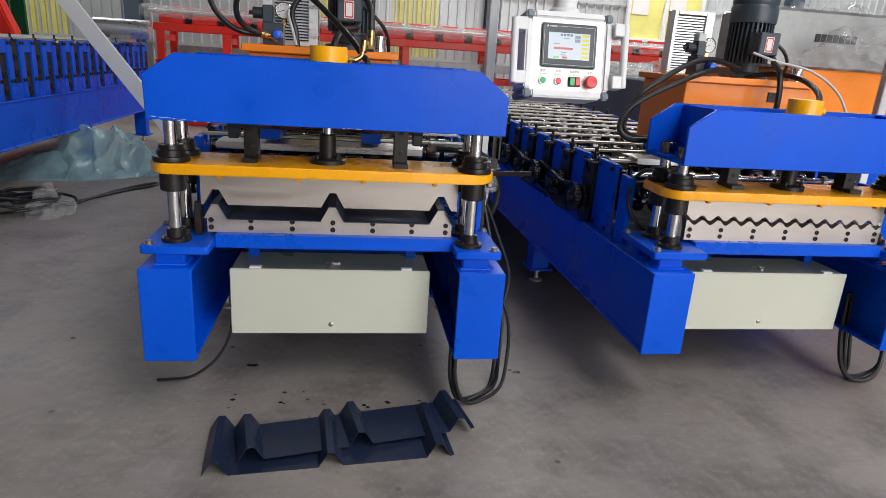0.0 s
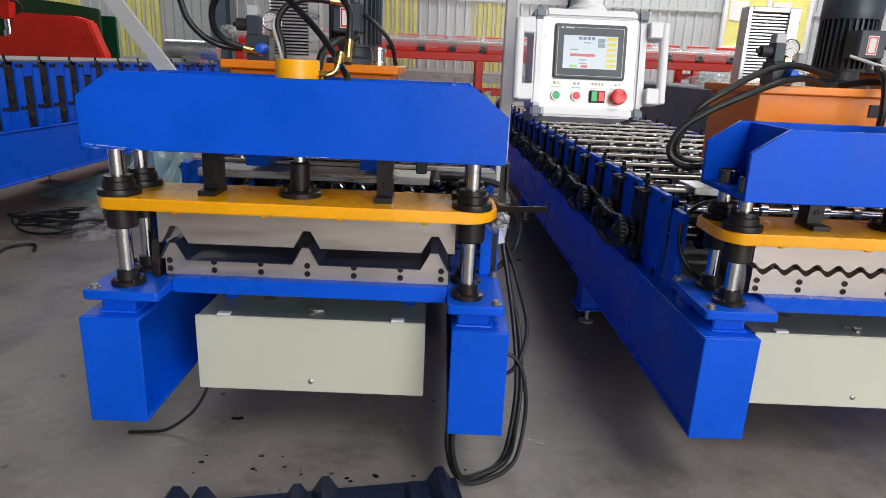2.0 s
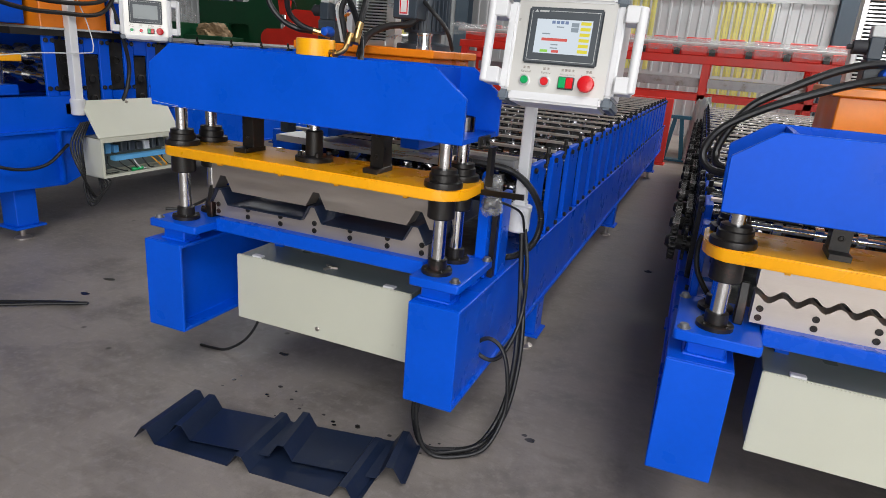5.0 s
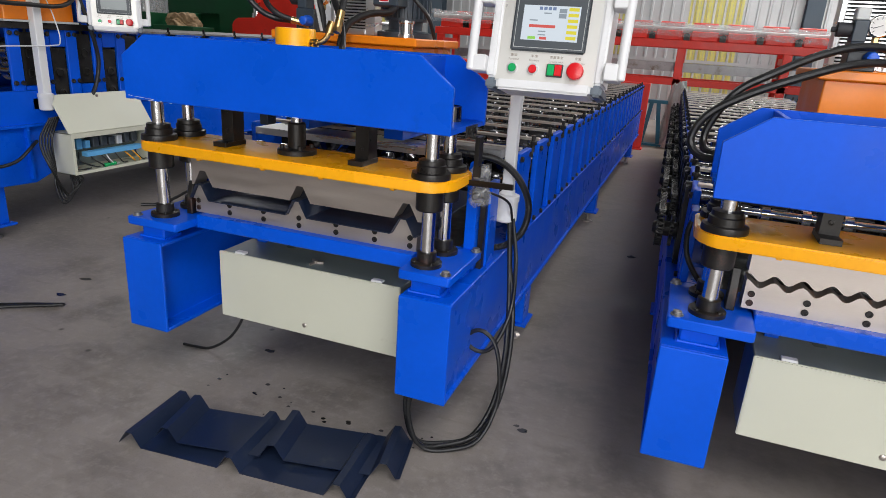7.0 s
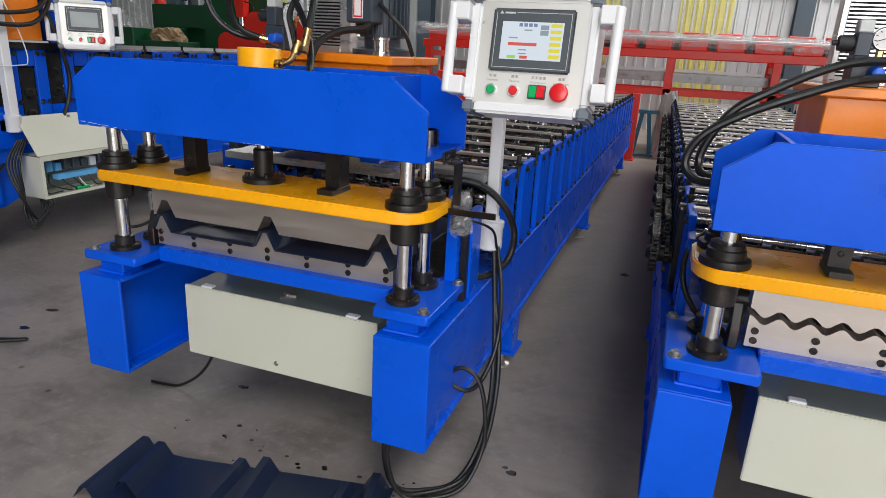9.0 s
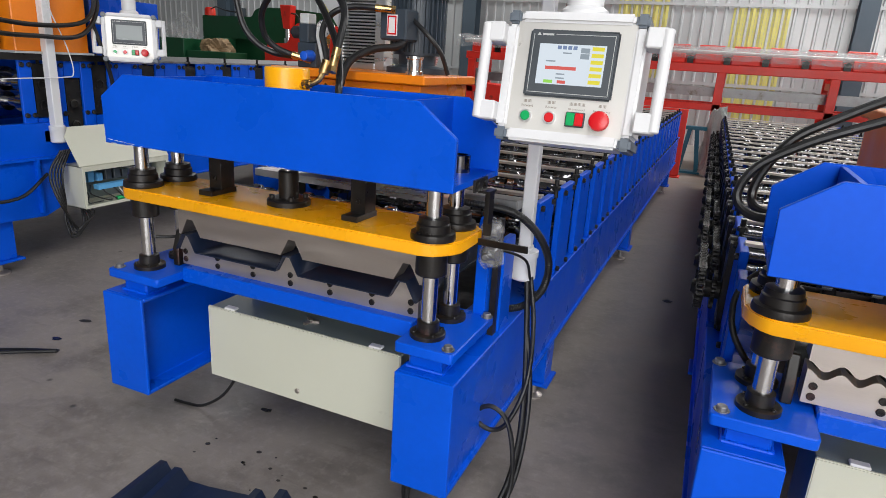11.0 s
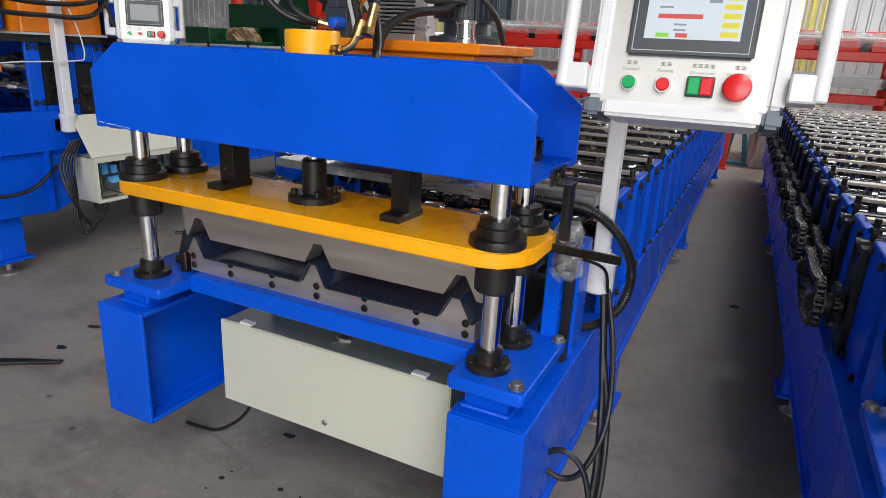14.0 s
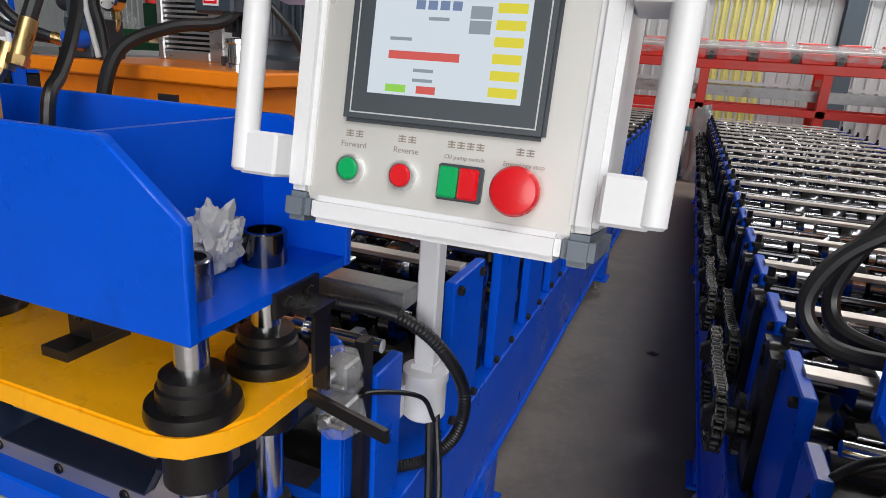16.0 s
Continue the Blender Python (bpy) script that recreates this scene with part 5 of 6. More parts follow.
# cloth left in the press beam
bm = bm_new()
bmesh.ops.create_icosphere(bm, subdivisions=4, radius=1.0)
for v in bm.verts:
    c = v.co.copy()
    f = noise.noise(c * 1.8) * 0.45 + abs(noise.noise(c * 3.1)) * 0.5 + abs(noise.noise(c * 7.0)) * 0.25 - 0.15
    v.co = Vector((c.x * 0.027, c.y * 0.038, c.z * 0.045)) * (1 + f) + Vector((0.471, 2.362, 1.158))
    if v.co.z < 1.1165:
        v.co.z = 1.1165
solo("crumpled_glove", bm, CLOTH, "crumpled grey cotton work glove lying in the press beam", "glove", smooth=28)

# sheet passing the dies, and offcuts on the floor
bm = bm_new()
line = rib_line(-0.465, 0.44, 0.7445)
prism(bm, [(x, z + 0.003) for x, z in line] + [(x, z) for x, z in reversed(line)], 'y', 2.318, 2.9)
solo("ribbed_sheet", bm, NAVY, "navy blue ribbed steel sheet coming through the dies", "metal sheet", "sheet offcuts", smooth=20)
floor_sheet("ribbed_sheet", (-0.005, 2.035, 0), 5.5, 0.28)
floor_sheet("ribbed_sheet", (0.09, 2.085, 0), 11.5, 0.21, lift=0.022)

# ---------------------------------------------------------------- third line, at the left


def tall_line():
    t = thing("roll_forming_machine", (-3.2, 6.0, 0), "tall blue double-deck roll forming machine with slotted side plates", "roll forming machine", "roll forming lines")
    xs, end = -2.62, 9.1
    for s, x0, x1 in ((1, xs - 0.16, xs + 0.03), (-1, -3.92, -3.74)):
        bm = bm_new()
        i_beam(bm, x0, x1, 3.5, end, 0.43, 0.8, 0.02, 0.015)
        part("main_beam", bm, BLUE, t, bev=0.004)
    # side plates with staggered slots for the bearings
    pitch = 0.39
    bm = bm_new()
    rnd = random.Random(8)
    y = 3.25
    cols = []
    while y < end - 0.3:
        cols.append(y)
        y += pitch
    bm = bm_new()
    box(bm, xs - 0.022, xs, 0.004, 0.081, 0.80, 1.26)
    plate = part("upright", bm, BLUE, t, bev=0.003)
    plate.location.y += 3.25
    for y in cols:
        if y > 3.3:
            again("upright", plate, t, (0, y - 3.25, 0))
        again("upright", plate, t, (0, y - 3.25 + pitch / 2, 0))
    bm = bm_new()
    box(bm, xs - 0.02, xs - 0.003, 0.087, 0.193, 0.80, 0.925)
    low = part("lower_web", bm, BLUE, t)
    bm = bm_new()
    box(bm, xs - 0.02, xs - 0.003, 0.087 + pitch / 2, 0.193 + pitch / 2, 1.16, 1.26)
    upw = part("upper_web", bm, BLUE, t)
    bm = bm_new()
    box(bm, xs - 0.06, xs - 0.012, 0.092, 0.188, 0.93, 1.24)
    for z in (1.0, 1.12):
        lathe(bm, (xs - 0.012, 0.14, z), [(0.03, 0), (0.03, 0.006), (0.02, 0.008), (0.018, 0.002)], 'X', 16)
    rod(bm, (xs - 0.03, 0.14, 1.24), (xs - 0.03, 0.14, 1.31), 0.009, seg=8)
    hexbolt(bm, (xs - 0.03, 0.14, 1.26), 0.018, 0.018)
    b1 = part("bearing_block", bm, GREASE, t)
    bm = bm_new()
    box(bm, xs - 0.06, xs - 0.012, 0.092 + pitch / 2, 0.188 + pitch / 2, 0.81, 1.15)
    for z in (0.87, 1.0):
        lathe(bm, (xs - 0.012, 0.14 + pitch / 2, z), [(0.03, 0), (0.03, 0.006), (0.02, 0.008), (0.018, 0.002)], 'X', 16)
    b2 = part("bearing_block", bm, GREASE, t)
    bm = bm_new()
    hexbolt(bm, (xs, 0.02, 1.235), 0.015, 0.012, 'X')
    bo = part("bolt", bm, BLACKSTEEL, t)
    bolts = [bo] + [again("bolt", bo, t, (0, dy, dz)) for dy in (0, 0.045, pitch / 2, 0.045 + pitch / 2) for dz in (0, -0.29) if dy or dz]
    for ob in (low, upw, b1, b2, *bolts):
        ob.location.y += 3.25
        for y in cols[1:]:
            again(ob.name.split(".")[0], ob, t, (0, y - 3.25, 0))
    bm = bm_new()
    box(bm, -3.9, -3.87, 3.3, end, 0.8, 1.26)
    part("far_plate", bm, BLUE, t)
    bm = bm_new()
    for z in (1.0, 1.12):
        rod(bm, (-3.88, 3.39, z), (xs - 0.05, 3.39, z), 0.03, seg=14)
        for x in (-3.6, -3.4, -3.2, -3.0, -2.8):
            rod(bm, (x - 0.03, 3.39, z), (x + 0.03, 3.39, z), 0.058, seg=18)
    sh = part("roll_shaft", bm, CHROME, t)
    for y in cols[1:]:
        again("roll_shaft", sh, t, (0, y - 3.25, 0))
    bm = bm_new()
    box(bm, -3.9, xs - 0.02, 3.4, end, 1.262, 1.275)
    part("deck_sheet", bm, DULLSTEEL, t)
    bm = bm_new()
    box(bm, xs - 0.1, xs + 0.02, 3.05, 4.02, 1.262, 1.3)
    part("top_channel", bm, BLACKSTEEL, t)
    # front stand with gussets
    for x0, x1 in ((xs - 0.02, xs + 0.02), (-3.92, -3.88)):
        bm = bm_new()
        prism(bm, [(2.5, 0.36), (3.3, 0.33), (3.55, 0.43), (3.55, 0.8), (3.5, 0.9), (2.5, 0.9)], 'x', x0, x1)
        part("stand_side", bm, BLUE, t, bev=0.004)
    bm = bm_new()
    box(bm, xs + 0.02, xs + 0.05, 2.5, 3.52, 0.685, 0.7)
    part("rib", bm, BLUE, t)
    bm = bm_new()
    box(bm, xs + 0.02, xs + 0.05, 3.26, 3.275, 0.36, 0.685)
    part("rib", bm, BLUE, t)
    bm = bm_new()
    box(bm, -3.88, xs - 0.02, 2.5, 2.54, 0.36, 0.9)
    part("stand_front", bm, BLUE, t)
    for x, y in ((-2.72, 3.05), (-3.8, 3.05), (-2.72, 7.1), (-3.8, 7.1), (-2.72, 9.0), (-3.8, 9.0)):
        z1 = 0.37 if y < 4 else 0.43
        bm = bm_new()
        box(bm, x - 0.07, x + 0.07, y - 0.07, y + 0.07, 0.1, z1)
        box(bm, x - 0.1, x + 0.1, y - 0.1, y + 0.1, 0.085, 0.1)
        leg = part("leg", bm, BLUE, t, bev=0.004)
        bm = bm_new()
        rod(bm, (x, y, 0.012), (x, y, 0.1), 0.015, seg=10)
        lathe(bm, (x, y, 0), [(0.05, 0), (0.05, 0.01), (0.025, 0.02)], seg=20)
        part("levelling_foot", bm, STEEL, leg)
    # head with a slide at the front end
    bm = bm_new()
    box(bm, -3.7, xs - 0.12, 2.75, 3.15, 0.9, 0.96)
    part("slide_bed", bm, BLUE, t)
    for y in (2.8, 3.08):
        bm = bm_new()
        rod(bm, (xs - 0.18, y, 0.96), (xs - 0.18, y, 1.32), 0.025, seg=18)
        part("guide_column", bm, CHROME, t)
    bm = bm_new()
    box(bm, -3.7, xs - 0.1, 2.72, 3.18, 1.1, 1.14)
    part("moving_plate", bm, YELLOW, t, bev=0.004)
    bm = bm_new()
    box(bm, -3.7, xs - 0.06, 2.7, 3.2, 1.32, 1.62)
    part("head", bm, BLUE, t, bev=0.006)
    return t


tall_line()
t = thing("hydraulic_power_unit", (-2.95, 3.45, 1.3), "orange hydraulic tank on the tall blue machine", "hydraulic unit", "hydraulic units")
bm = bm_new()
box(bm, -3.35, -2.6, 3.24, 3.7, 1.31, 1.78)
part("tank", bm, ORANGE, t, bev=0.005)
bm = bm_new()
box(bm, -3.37, -2.58, 3.22, 3.72, 1.3, 1.312)
part("base_plate", bm, PVC, t)
t = thing("switch_cabinet", (-2.9, 4.1, 1.275), "blue steel back plate standing on the tall machine", "cabinet")
bm = bm_new()
box(bm, -3.3, -2.66, 3.78, 4.32, 1.28, 1.66)
part("housing", bm, BLUE, t, bev=0.006)
control_panel("white operator panel with a dark screen on the tall machine", (-2.42, 3.86, 1.42), (44, -6), (-2.57, 3.41, 0.78), screen_on=False, wide=0.027)

# open electrical box at the foot of the tall machine
t = thing("electrical_box", (-2.52, 3.77, 0.37), "open beige electrical box with wiring and breakers inside", "electrical box", "electrical boxes")
bm = bm_new()
x0, x1, y0, y1, z0, z1 = -2.6, -2.42, 3.43, 4.1, 0.375, 0.64
box(bm, x0, x0 + 0.004, y0, y1, z0, z1)
box(bm, x0, x1, y0, y0 + 0.004, z0, z1)
box(bm, x0, x1, y1 - 0.004, y1, z0, z1)
box(bm, x0, x1, y0, y1, z0, z0 + 0.004)
box(bm, x0, x1, y0, y1, z1 - 0.004, z1)
for a, b, c, d in ((y0, y1, z0, z0 + 0.02), (y0, y1, z1 - 0.03, z1), (y0, y0 + 0.02, z0 + 0.02, z1 - 0.03), (y1 - 0.02, y1, z0 + 0.02, z1 - 0.03)):
    box(bm, x1, x1 + 0.003, a, b, c, d)
part("body", bm, BEIGE, t)
bm = bm_new()
m = Matrix.Translation((x1 + 0.004, 0, z1 + 0.004)) @ Matrix.Rotation(radians(-32), 4, 'Y')
box(bm, -0.012, 0.0, y0 - 0.01, y1 + 0.005, 0, 0.27, m=m)
lid = part("door", bm, BEIGE, t, "beige door propped open upwards", bev=0.003)
bm = bm_new()
lathe(bm, m @ Vector((0.0, 3.76, 0.245)), [(0.01, 0), (0.01, 0.006)], 'X', 14)
part("lock", bm, STEEL, lid)
bm = bm_new()
box(bm, x0 + 0.006, x0 + 0.012, y0 + 0.02, y1 - 0.02, z0 + 0.02, z1 - 0.02)
part("mounting_plate", bm, GREYGREEN, t)
bm = bm_new()
box(bm, x1 - 0.08, x1 - 0.03, y0 + 0.13, y1 - 0.08, 0.475, 0.505)
part("wire_duct", bm, SKYPLASTIC, t, "pale blue slotted wire duct")
rnd = random.Random(12)
for k in range(8):
    yy = y0 + 0.12 + k * 0.065
    w = rnd.uniform(0.018, 0.028)
    bm = bm_new()
    box(bm, x0 + 0.012, x0 + 0.1, yy - w, yy + w, 0.52, 0.52 + rnd.uniform(0.05, 0.08))
    part("breaker", bm, rnd.choice((DARKPLASTIC, WHITE, SKYPLASTIC, DARKPLASTIC)), t, bev=0.003)
for k in range(9):
    yy = y0 + 0.05 + k * 0.065
    bm = bm_new()
    sweep(bm, [(x1 - 0.09, yy, 0.5), (x1 - 0.05, yy + rnd.uniform(-0.03, 0.03), 0.45), (x1 - 0.04, yy + rnd.uniform(0.0, 0.08), 0.4), (x1 - 0.07, yy + rnd.uniform(0.05, 0.14), 0.388)], 0.0045, 6)
    part("wire", bm, rnd.choice((RUBBER, RUBBER, YELLOW, WHITE)), t)
bm = bm_new()
rod(bm, (x1 - 0.05, y0 + 0.27, 0.395), (x1 - 0.045, y0 + 0.36, 0.4), 0.014, seg=10)
solo("screwdriver", bm, GREENPLASTIC, "green-handled screwdriver lying in the open box", "screwdriver", bev=0.003)

# loose cables of the tall machine
for k in range(5):
    q = 0.02 * k
    hose("power_cable", [(-2.53 + q * 0.3, 3.45 - q, 0.74), (-2.5, 3.36 - q, 0.6), (-2.5 + q, 3.36 - q, 0.42), (-2.49, 3.34 + q, 0.32 - q), (-2.47, 3.36 + q, 0.2 + q * 0.8), (-2.48, 3.45 + q, 0.25 + q), (-2.52, 3.47, 0.4)], 0.0065, "black cable hanging beside the open box", cat="cable", ends=False)
hose("power_cable", [(-2.55, 3.3, 0.6), (-2.5, 3.1, 0.5), (-2.52, 2.9, 0.5), (-2.56, 2.75, 0.6), (-2.58, 2.7, 0.9), (-2.58, 2.8, 1.1)], 0.01, "black cable drooping along the blue stand", cat="cable", ends=False)
hose("power_cable", [(-2.58, 2.6, 1.55), (-2.5, 3.0, 1.42), (-2.5, 3.3, 1.4), (-2.52, 3.6, 1.42), (-2.55, 3.75, 1.6), (-2.58, 3.7, 1.75)], 0.013, "black hose slung in front of the orange tank", ends=False)
hose("power_cable", [(-2.58, 2.6, 1.62), (-2.5, 2.95, 1.5), (-2.5, 3.3, 1.46), (-2.51, 3.62, 1.5), (-2.54, 3.72, 1.66), (-2.58, 3.66, 1.8)], 0.013, "black hose slung in front of the orange tank", ends=False)
hose("power_cable", [(-2.55, 3.7, 1.5), (-2.54, 3.76, 1.3), (-2.56, 3.82, 1.1), (-2.57, 3.8, 0.95), (-2.56, 3.74, 0.85)], 0.013, "black cable running down the slotted plates", cat="cable", ends=False)
hose("white_wire", [(-2.53, 2.7, 1.12), (-2.53, 3.1, 1.16), (-2.52, 3.45, 1.17), (-2.52, 3.52, 1.2), (-2.53, 3.5, 1.35), (-2.53, 3.42, 1.55), (-2.54, 3.38, 1.75)], 0.0035, "thin white wire hung across the machine", WHITE, cat="wire", ends=False)
hose("lead", [(-2.6, 4.1, 0.008), (-2.5, 4.2, 0.008), (-2.55, 4.4, 0.008), (-2.62, 4.65, 0.008), (-2.5, 4.75, 0.008), (-2.4, 4.6, 0.008)], 0.012, "short black lead lying on the floor", cat="cable", ends=False)

# ---------------------------------------------------------------- floor clutter behind


def crumple(name, mat, at, size, label, category, seed, sub=5, rough=0.5, sharp=2.2):
    """A heap of crushed film: a folded mound that sits on the floor."""
    bm = bm_new()
    bmesh.ops.create_icosphere(bm, subdivisions=sub, radius=1.0)
    o = Vector((seed * 7.3, seed * 3.1, seed))
    rnd = random.Random(seed)
    folds = []
    for a, h in ((0.45, 0.28), (0.4, 0.4), (0.3, 0.55), (0.22, 0.8), (0.2, 1.2), (0.17, 1.7), (0.12, 2.6), (0.09, 3.7)):
        folds.append((Vector((rnd.gauss(0, 1), rnd.gauss(0, 1), rnd.gauss(0, 0.6))).normalized(), rnd.random(), h, a))
    for v in bm.verts:
        c = v.co.copy()
        w = c + 0.25 * Vector((noise.noise(c * 1.1 + o), noise.noise(c * 1.1 - o), noise.noise(c * 1.3 + 2 * o)))
        f = noise.noise(c * 1.3 + o) * rough * 0.9
        for d, q, h, a in folds:
            f += (abs(((w.dot(d) * h * sharp + q) % 1.0) - 0.5) * 2 - 0.5) * rough * a
        v.co = Vector((c.x * size[0], c.y * size[1], max(c.z, -0.05) * size[2])) * (0.8 + f)
        v.co.z = max(v.co.z, 0.002)
    bmesh.ops.translate(bm, verts=bm.verts, vec=at)
    return solo(name, bm, mat, label, category, smooth=9)


def film_heap(at, size, turn, label, seed):
    """Loose film lying in large soft folds: a sheet raised into creased ridges that run out flat at its rim."""
    n = 84
    o = Vector((seed * 5.7, seed * 2.3, seed))
    rnd = random.Random(seed)
    rim = [rnd.uniform(0.72, 1.0) for _ in range(9)]
    ridges = [(rnd.uniform(0, math.pi), rnd.uniform(-0.5, 0.5), rnd.uniform(0.5, 1.0)) for _ in range(7)]
    verts, faces = [], []
    for i in range(n + 1):
        for j in range(n + 1):
            u, v = 2 * i / n - 1, 2 * j / n - 1
            r, a = max(abs(u), abs(v)), math.atan2(v, u)
            k = (a / (2 * math.pi) + 0.5) * 9
            e = rim[int(k) % 9] * (1 - k % 1) + rim[(int(k) + 1) % 9] * (k % 1)
            l = math.hypot(u, v) or 1
            p = Vector((u / l * r * e, v / l * r * e, 0))
            q = p * 1.6 + o
            w = p + 0.3 * Vector((noise.noise(q), noise.noise(q + Vector((7, 3, 1))), 0))
            h = 0.25 + 0.3 * noise.noise(p * 1.5 + o)
            for t, d, s in ridges:
                x = w.x * math.cos(t) + w.y * math.sin(t) - d
                h += 0.4 * s * max(0.0, 1 - abs(x) * 3.2)
            h += 0.13 * (1 - 2 * abs(noise.noise(q * 2.6))) + 0.05 * (1 - 2 * abs(noise.noise(q * 6.5)))
            z = max(0.0, h) * (1 - r ** 2.4)
            verts.append((p.x * size[0] + 0.05 * noise.noise(q * 3), p.y * size[1] + 0.05 * noise.noise(q * 3 + o), 0.004 + z * size[2]))
    for i in range(n):
        for j in range(n):
            c = i * (n + 1) + j
            faces.append((c, c + n + 1, c + n + 2, c + 1))
    me = bpy.data.meshes.new("plastic_film")
    me.from_pydata(verts, [], faces)
    me.materials.append(FILM)
    me.shade_smooth()
    me.set_sharp_from_angle(angle=radians(24))
    ob = new("plastic_film", me)
    ob.matrix_world = Matrix.Translation(at) @ Matrix.Rotation(radians(turn), 4, 'Z')
    return tagged(ob, label, "plastic film")


film_heap((-2.4, 6.85, 0), (0.6, 0.6, 0.4), 25, "crumpled pale blue plastic film heaped on the floor", 2)
film_heap((-2.95, 6.7, 0), (0.75, 0.5, 0.2), 5, "crumpled pale blue plastic film spread on the floor", 5)
film_heap((-1.75, 7.0, 0), (0.5, 0.55, 0.3), 60, "crumpled pale blue plastic film beside the line", 9)
crumple("plastic_bag", CLEARFILM, (-2.2, 5.05, 0), (0.17, 0.15, 0.24), "clear plastic bag with cable ends on the floor", "plastic bag", 3, 4)
rnd = random.Random(21)
for k in range(7):
    cx, cy, r = -2.5 + rnd.uniform(-0.12, 0.12), 5.15 + rnd.uniform(-0.12, 0.15), rnd.uniform(0.16, 0.34)
    pts = [(cx + r * 1.3 * math.cos(a) + rnd.uniform(-0.03, 0.03), cy + r * 0.8 * math.sin(a) + rnd.uniform(-0.03, 0.03), 0.014 + 0.012 * k + 0.11 * abs(math.sin(0.5 * a + k)) * rnd.uniform(0.5, 1.0)) for a in np.linspace(k, k + 6.0, 10)]
    hose("cable_coil", pts, 0.011, "black cable coiled loosely on the floor", cat="cable", ends=False)
hose("cable_coil", [(-2.2, 5.3, 0.012), (-2.1, 5.7, 0.012), (-1.95, 6.1, 0.012), (-1.8, 6.3, 0.012), (-1.78, 6.2, 0.012), (-1.95, 5.95, 0.012), (-2.15, 5.55, 0.012), (-2.25, 5.25, 0.012)], 0.012, "black cable in a long loop on the floor", cat="cable", ends=False)

# white plate leaning beside the tall machine
bm = bm_new()
prism(bm, [(-1.49, 0.0), (-1.3, 0.0), (-3.45, 2.9), (-3.64, 2.9)], 'y', 6.7, 6.74)
solo("leaning_plate", bm, WHITE, "long white steel plate standing aslant behind the press", "steel plate", bev=0.004)
bm = bm_new()
rod(bm, (-2.95, 8.3, 1.42), (-2.35, 8.35, 1.42), 0.11, seg=28)
box(bm, -2.75, -2.55, 8.2, 8.45, 1.275, 1.34)
solo("steel_pipe", bm, ALU, "short galvanised pipe on the tall machine", "pipe")

# green and red machine behind the tall line
t = thing("green_machine", (-6.4, 10.8, 0), "dark green machine with a red guard behind the blue line", "machine")
bm = bm_new()
prism(bm, [(-8.4, 1.55), (-7.2, 1.55), (-7.2, 0.0), (-4.95, 0.0), (-4.95, 1.97), (-5.5, 2.04), (-6.42, 2.12), (-7.0, 2.12), (-7.13, 2.07), (-7.21, 1.95), (-8.4, 1.95)], 'y', 10.62, 10.7)
part("front_plate", bm, GREEN, t, bev=0.012, seg=2)
bm = bm_new()
prism(bm, [(-8.4, 0.0), (-5.0, 0.0), (-5.0, 1.9), (-8.4, 1.9)], 'y', 11.2, 11.26)
part("back_plate", bm, GREEN, t)
bm = bm_new()
box(bm, -8.4, -8.1, 10.62, 11.2, 0.0, 1.55)
part("side_leg", bm, GREEN, t, bev=0.01)
bm = bm_new()
prism(bm, [(-6.72, 0.7), (-4.8, 0.7), (-4.8, 1.3), (-4.88, 1.5), (-4.98, 1.78), (-5.2, 1.84), (-5.98, 1.86), (-6.1, 1.8), (-6.2, 1.52), (-6.62, 1.5), (-6.72, 1.4)], 'y', 10.36, 10.6)
part("guard", bm, RED, t, "bright red sheet guard", bev=0.025, seg=2)
bm = bm_new()
box(bm, -6.6, -4.85, 10.3, 10.6, 0.0, 0.7)
part("cabinet", bm, RED, t, bev=0.01)
bm = bm_new()
prism(bm, [(-6.4, 2.16), (-6.16, 2.16), (-6.19, 1.76), (-6.33, 1.76)], 'y', 10.42, 10.58)
part("screw_housing", bm, RED, t, bev=0.01)
bm = bm_new()
rod(bm, (-6.26, 10.5, 1.76), (-6.26, 10.5, 1.6), 0.065, seg=20)
rod(bm, (-6.26, 10.5, 1.6), (-6.26, 10.5, 1.52), 0.09, seg=20)
part("screw", bm, CHROME, t)
bm = bm_new()
lathe(bm, (-8.23, 10.66, 1.95), [(0.1, 0), (0.1, 0.1), (0.08, 0.14), (0.02, 0.15)], seg=20)
part("knob", bm, RED, t)
bm = bm_new()
rod(bm, (-7.5, 10.7, 1.95), (-7.5, 10.7, 2.1), 0.09, seg=16)
part("cap", bm, MOTOR, t)
bm = bm_new()
sweep(bm, [(-8.15, 10.6, 2.06), (-8.0, 10.58, 2.1), (-7.8, 10.58, 2.05), (-7.55, 10.6, 2.02)], 0.012, 8)
part("wire", bm, RUBBER, t)
bm = bm_new()
sweep(bm, [(-6.15, 10.42, 2.02), (-6.02, 10.4, 2.0), (-5.96, 10.4, 1.9), (-6.02, 10.4, 1.8), (-6.15, 10.42, 1.76)], 0.012, 8)
part("wire", bm, RUBBER, t)
t = thing("crate", (-7.4, 9.9, 0), "green steel crate holding packing scraps", "crate")
bm = bm_new()
box(bm, -7.9, -7.0, 9.7, 10.25, 0, 1.3)
part("body", bm, GREEN, t, bev=0.01)
crumple("packing_scrap", CARD, (-7.45, 9.95, 1.3), (0.36, 0.25, 0.26), "brown packing scraps in a crate", "scrap", 4, 4)
t = thing("machine_pedestal", (-8.2, 9.9, 0), "green steel pedestal under wrapped parts", "pedestal")
bm = bm_new()
box(bm, -8.5, -7.92, 9.65, 10.2, 0, 1.5)
part("body", bm, GREEN, t, bev=0.01)
